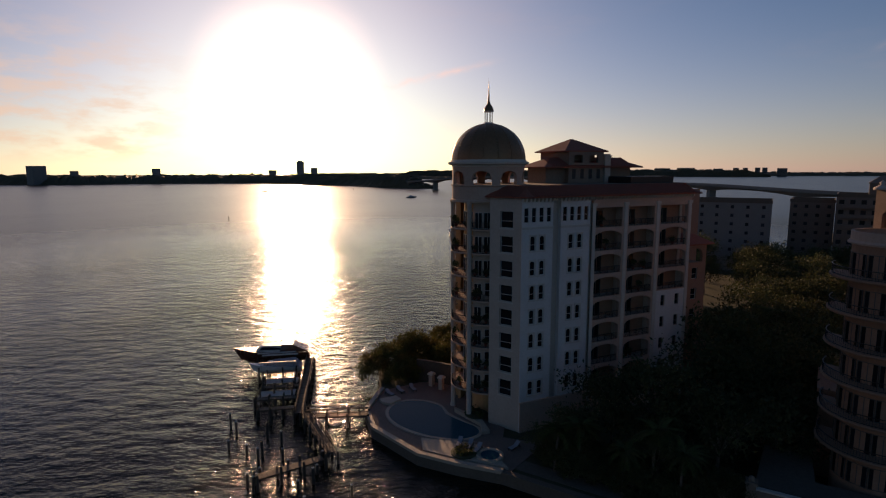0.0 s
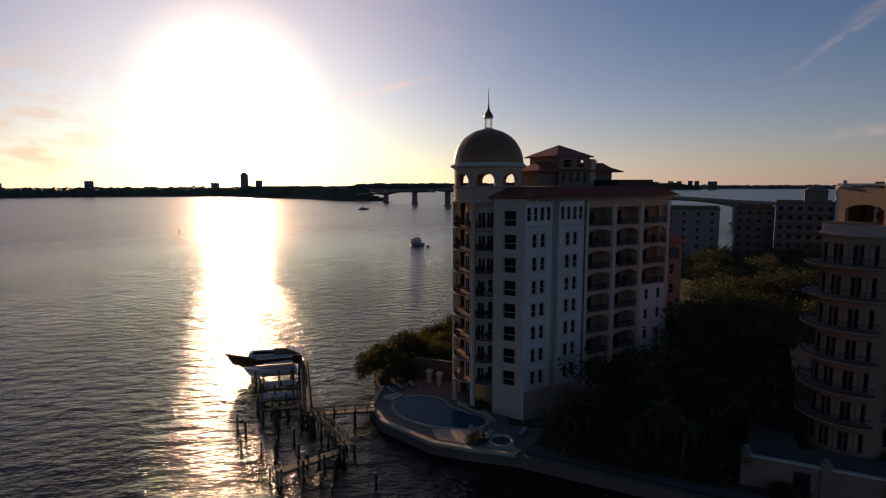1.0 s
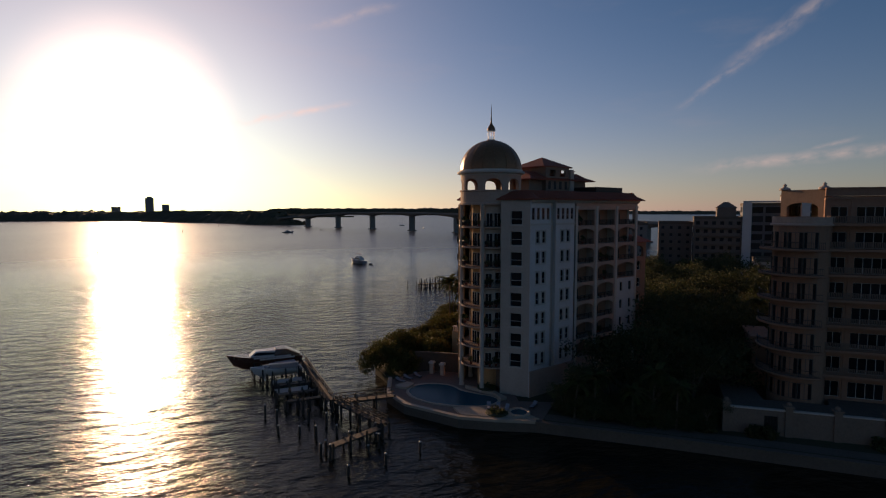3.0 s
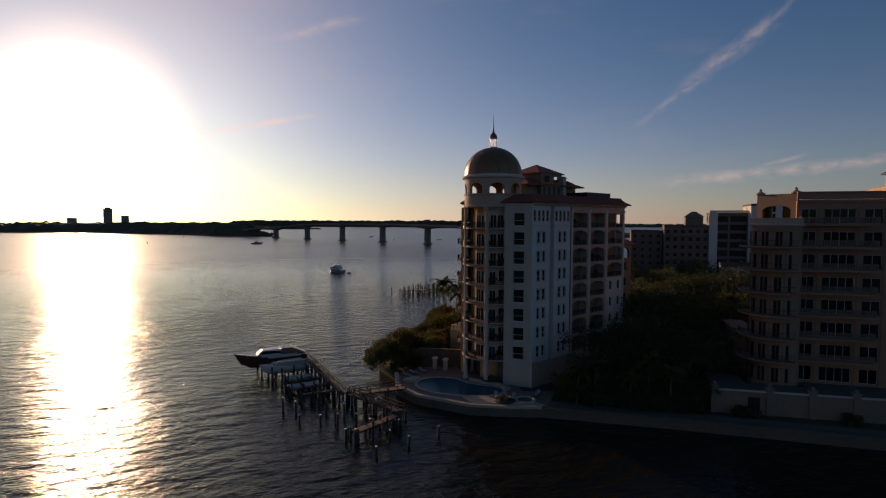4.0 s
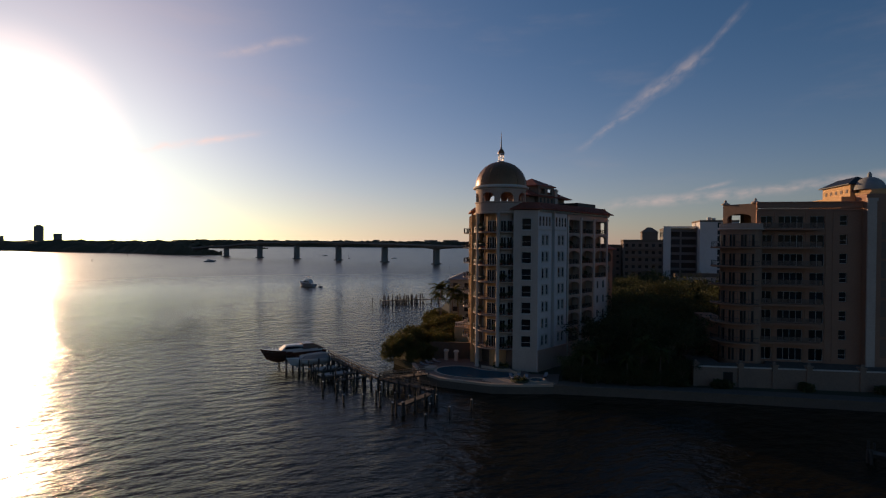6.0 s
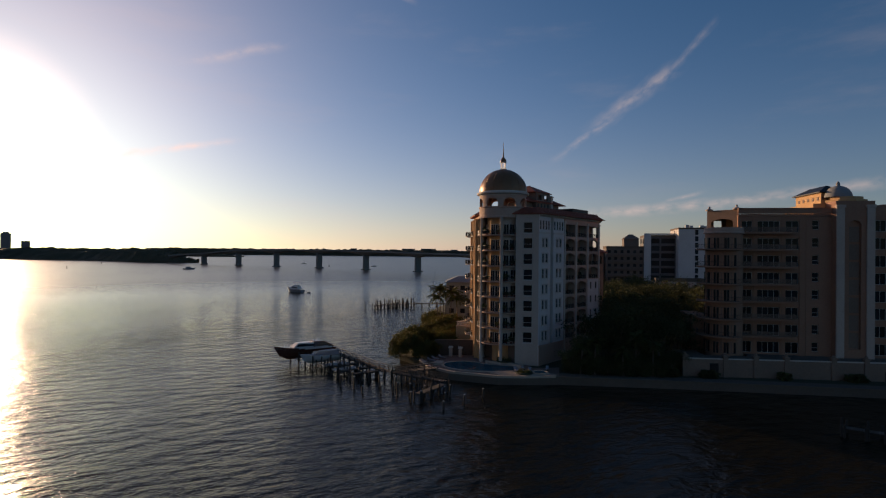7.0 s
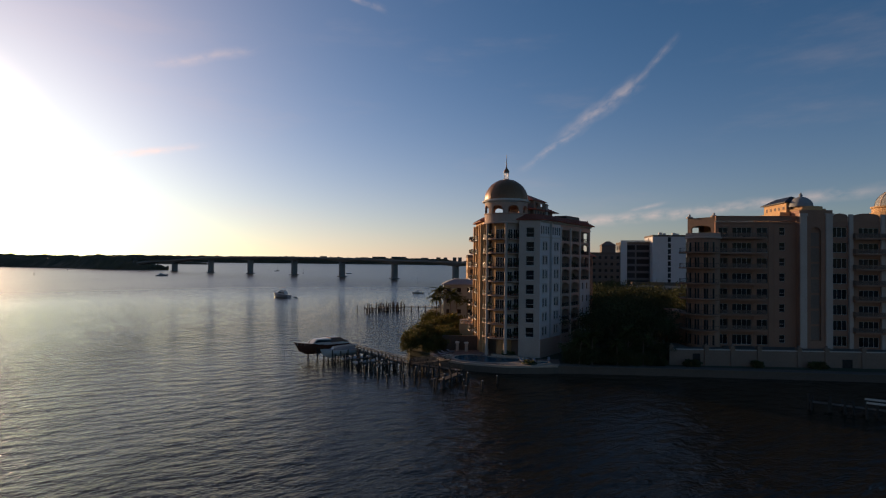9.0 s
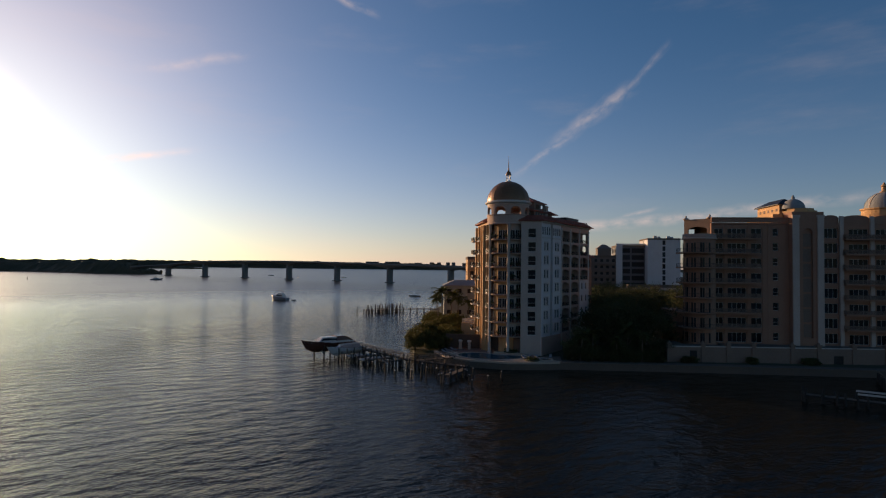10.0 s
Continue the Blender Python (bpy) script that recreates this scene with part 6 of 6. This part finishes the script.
# ---- trees, shrubs and palms ----
def broad_tree(seed, height, radius, mat, leaves=60, label="dense dark broad-leaved tree", name="tree"):
    """A tree at the origin: tapered trunk, limbs, and an uneven crown of leaf clumps with gaps."""
    rng = np.random.default_rng(seed)
    home = thing(name, pose(0, 0, 0), label, "tree" if name == "tree" else "shrub")
    fork = height * (0.32 if name == "tree" else 0.1)
    b = bmesh.new()
    lean = rng.uniform(-0.3, 0.3, 2)
    prof = 0.035 * height
    pts = [Vector((0, 0, -0.3)), Vector((lean[0] * 0.4, lean[1] * 0.4, fork * 0.5)), Vector((lean[0], lean[1], fork))]
    for i, (p, q) in enumerate(zip(pts, pts[1:])):
        beam(b, p, q + (q - p) * 0.03, prof * (1.25 - 0.3 * i), segs=9)
    clumps = []
    limbs = 9
    for i in range(limbs):
        ang = 2 * math.pi * i / limbs + rng.uniform(-0.3, 0.3)
        rr = radius * rng.uniform(0.45, 0.85)
        zz = height * rng.uniform(0.5, 0.86)
        end = Vector((rr * math.cos(ang), rr * math.sin(ang), zz))
        mid = pts[2].lerp(end, 0.5) + Vector((0, 0, height * 0.05))
        beam(b, pts[2], mid, prof * 0.5, segs=6)
        beam(b, mid, end, prof * 0.28, segs=5)
        for _ in range(5):
            off = rng.normal(size=3) * radius * 0.26
            clumps.append((end.x + off[0], end.y + off[1], min(height * 0.98, max(fork * 0.8, end.z + off[2] * 0.8))))
    for _ in range(14):
        ang, rr = rng.uniform(0, 6.28), radius * math.sqrt(rng.uniform(0, 0.6))
        clumps.append((rr * math.cos(ang), rr * math.sin(ang), height * (0.93 - 0.35 * (rr / radius) ** 2) + rng.uniform(-0.6, 0.3)))
    if name != "tree":
        for _ in range(16):
            ang, rr = rng.uniform(0, 6.28), radius * rng.uniform(0.6, 0.95)
            clumps.append((rr * math.cos(ang), rr * math.sin(ang), height * rng.uniform(0.1, 0.45)))
    part("trunk", b, BARK, home)
    me = leaf_cloud(rng, clumps, leaves, 0.30, radius * 0.17)
    me.materials.append(mat)
    obj("crown", me, home)
    return home


def palm(seed, height, label="tall feather palm with drooping fronds"):
    rng = np.random.default_rng(seed)
    home = thing("palm_tree", pose(0, 0, 0), label, "palm tree")
    b = bmesh.new()
    lean = Vector((rng.uniform(-0.8, 0.8), rng.uniform(-0.8, 0.8), 0))
    last = Vector((0, 0, -0.2))
    for k in range(1, 9):
        f = k / 8
        p = lean * f * f + Vector((0, 0, height * f))
        beam(b, last, p + Vector((0, 0, 0.04)), 0.36 - 0.14 * f, segs=8)
        last = p
    part("trunk", b, BARK, home)
    top = last
    fb = bmesh.new()
    size = height * 0.16 + 1.3
    segs = 9
    spine = []
    for k in range(segs + 1):
        f = k / segs
        spine.append(Vector((size * f, 0, size * (0.42 * f - 0.85 * f * f))))
    for k in range(segs):
        beam(fb, spine[k], spine[k + 1], 0.05)
        for sub in range(3):
            f = (k + sub / 3) / segs
            c = spine[k].lerp(spine[k + 1], sub / 3)
            ln = size * 0.30 * (1 - 0.7 * abs(f - 0.35)) 
            for s in (-1, 1):
                tip = c + Vector((ln * 0.45, s * ln * 0.8, -ln * 0.38))
                w = Vector((0.09, 0, 0))
                vs = [fb.verts.new(v) for v in (c - w, c + w, tip)]
                fb.faces.new(vs)
    fme = bpy.data.meshes.new("frond")
    fb.to_mesh(fme), fb.free()
    fme.materials.append(PALM_LEAF)
    for i in range(26):
        tilt = rng.uniform(-48, 28)
        obj("frond", fme, home, pose(top.x, top.y, top.z, 0, tilt, 137.5 * i + rng.uniform(-15, 15)))
    return home


def scatter(base, places, group):
    """Copies of the base kinds at (x, y, scale), turned at random; the first of each kind takes a place too."""
    rng = np.random.default_rng(11)
    used = set()
    for i, (x, y, s) in enumerate(places):
        k = i % len(base)
        m = pose(x, y, DECK - 0.02, 0, 0, rng.uniform(0, 360)) @ Matrix.Diagonal((s * rng.uniform(0.92, 1.08), s * rng.uniform(0.92, 1.08), s, 1))
        if k not in used:
            used.add(k)
            base[k].matrix_basis = m
            tagged(base[k], group=group)
        else:
            copy_thing(base[k], m)


trees_a = [broad_tree(21 + k, 12.0, 5.2, LEAF_DARK, 62) for k in range(3)]
scatter(trees_a, [(17.5, -8.0, 0.62), (21, -4.5, 0.95), (25.5, -1.5, 1.08), (29.5, 2.0, 1.05), (27.5, -8.0, 0.7), (33, -3.5, 0.9), (34, 5.5, 1.05), (31, 10.5, 1.12), (36.5, 11.0, 1.02),
                  (22.5, -9.5, 0.5), (34.5, -9.5, 0.45), (39.5, 17.5, 1.0), (33.5, 19, 1.1), (14.6, -10.5, 0.42), (38.5, 5.0, 0.8), (28.6, 31.8, 0.95), (30.5, 38.5, 1.0), (24.5, 33.5, 0.9), (35.6, 41.6, 1.0), (27.0, 43.0, 0.95), (32.0, 27.0, 0.9), (22.0, 41.0, 0.9)], "trees before the domed building")
rng_t = np.random.default_rng(4)
spots = []
blocked = [(0, 146, 28, 170), (28, 158, 46, 184), (40, 152, 95, 182), (58, 122, 96, 146), (-25, 46, 2, 82), (44, -10, 110, 26)]
while len(spots) < 64:
    x, y = rng_t.uniform(26, 92), rng_t.uniform(20, 148)
    if any(a - 3 < x < c + 3 and b_ - 3 < y < d_ + 3 for a, b_, c, d_ in blocked):
        continue
    s_, d_ = x * 0.517 + y * 0.856, x * 0.856 - y * 0.517
    if s_ < 55 and -19 < d_ < 15:
        continue
    if any((x - px) ** 2 + (y - py) ** 2 < 34 for px, py, _ in spots):
        continue
    spots.append((x, y, rng_t.uniform(0.7, 1.15)))
for _ in range(16):
    spots.append((rng_t.uniform(-6, 27), rng_t.uniform(94, 143), rng_t.uniform(0.8, 1.1)))
trees_b = [broad_tree(41 + k, 12.0, 5.4, LEAF_DARK, 44, "broad green tree among the houses") for k in range(3)]
scatter(trees_b, spots, "trees between the buildings")
bushes = [broad_tree(61 + k, 6.4, 4.3, LEAF, 88, "rounded olive-green waterside shrub", "shrub") for k in range(3)]
scatter(bushes, [(-23.2, -0.3, 0.6), (-22.9, 4.5, 0.76), (-22.0, 10.0, 0.85), (-21.0, 16.0, 0.92), (-20.0, 22.5, 1.0), (-19.5, 29.0, 1.0), (-23.0, 14.0, 0.75), (-22.8, 21.0, 0.8),
                 (-17.6, 13.5, 0.7), (-22.0, 35.0, 1.0), (-18.5, 40.0, 1.0), (-15.0, 19.5, 0.8), (-20.0, 7.0, 0.75),
                 (-13.0, 21.0, 1.1), (-15.5, 25.5, 1.2), (-11.0, 25.0, 1.0), (-16.5, 17.5, 0.95), (-14.5, 10.5, 0.8), (-12.0, 30.0, 1.1), (-23.0, 40.5, 1.0), (-23.5, 46.0, 1.0), (-18.8, -0.2, 0.6), (-17.4, 2.4, 0.7)], "shrubs on the bank")
for k, (x, y, h) in enumerate(((-26.8, 87.0, 9.8), (-25.0, 80.0, 8.8), (-19.4, 33.0, 13.4), (-17.0, 35.0, 12.6), (-14.0, 31.0, 11.4), (-11.6, 34.0, 10.0), (-21.5, 42.0, 10.5), (16.4, -11.6, 5.5), (41.0, 13.0, 9.0), (30.5, -10.6, 6.0), (47.5, 33.0, 12.0), (36.0, 40.0, 11.5))):
    p = palm(80 + k, h, "tall feather palm by the shore" if h > 8 else "short feather palm beside the building")
    p.matrix_basis = pose(x, y, DECK - 0.02, 0, 0, 40 * k)
low_bushes = [broad_tree(161 + k, 5.0, 3.4, LEAF_DARK, 90, "dark dense shrub before the trees", "shrub") for k in range(2)]
scatter(low_bushes, [(15.4, -9.6, 0.6), (18.6, -10.2, 0.75), (21.8, -10.6, 0.8), (25.2, -10.4, 0.85), (28.6, -10.2, 0.8), (31.8, -9.6, 0.75), (24.0, -7.0, 1.0), (30.5, -6.0, 1.0), (19.5, -7.2, 0.9), (34.8, -6.6, 0.7)], "shrubs before the trees")
for k, (x, y, h) in enumerate(((19.2, -11.3, 6.4), (24.6, -11.6, 5.0), (27.2, -9.6, 7.6))):
    p = palm(180 + k, h, "short feather palm among dark shrubs")
    p.matrix_basis = pose(x, y, DECK - 0.02, 0, 0, 70 * k)
# clipped hedge and flower beds along the sea wall path
for k, x in enumerate((34.2, 40.5, 42.0, 55.5, 68.0, 69.4, 88.0)):
    sh = broad_tree(120 + k, 1.3, 1.0, LEAF_DARK, 14, "small clipped shrub before the garden wall", "shrub") if k == 0 else None
    if sh:
        low_shrub = sh
        low_shrub.matrix_basis = pose(x, -10.2, DECK - 0.02)
        tagged(low_shrub, group="small shrubs by the garden wall")
    else:
        copy_thing(low_shrub, pose(x, -10.0 + 0.065 * (x - 36) , DECK - 0.02, 0, 0, 50 * k))


# potted plants on the balconies of the domed building
def potted(seed, h):
    rng = np.random.default_rng(seed)
    p = thing("potted_plant", pose(0, 0, 0), "leafy potted plant on a balcony", "plant", "potted plants on the balconies")
    b = bmesh.new()
    lathe(b, [(0.16, 0), (0.24, 0.42), (0.2, 0.42), (0.0, 0.38)], 10)
    part("pot", b, TILE, p)
    me = leaf_cloud(rng, [(rng.uniform(-0.3, 0.3), rng.uniform(-0.3, 0.3), 0.5 + h * rng.uniform(0.1, 0.8)) for _ in range(9)], 22, 0.14, 0.16)
    me.materials.append(LEAF_DARK)
    obj("foliage", me, p)
    return p


pots = [potted(200 + k, h) for k, h in enumerate((0.9, 1.3, 0.7))]
rng_p = np.random.default_rng(9)
placed = 0
for z in FLOORS:
    for a in rng_p.choice([-143, -135, -118, -105, -98, -82, -75, -62, -52], 4, replace=False):
        q = radians(float(a))
        m = pose(4.75 * math.cos(q), 4.75 * math.sin(q), z)
        if placed < 3:
            pots[placed].matrix_basis = m
        else:
            copy_thing(pots[placed % 3], m)
        placed += 1
    for s_ in rng_p.uniform(13, 29, 2):
        if min(abs(s_ - v) for v in (17.9, 24.1)) < 0.8 or (s_ > 24 and z < 18):
            continue
        copy_thing(pots[placed % 3], TOWER_TURN @ pose(float(s_), -8.2, z))
        placed += 1
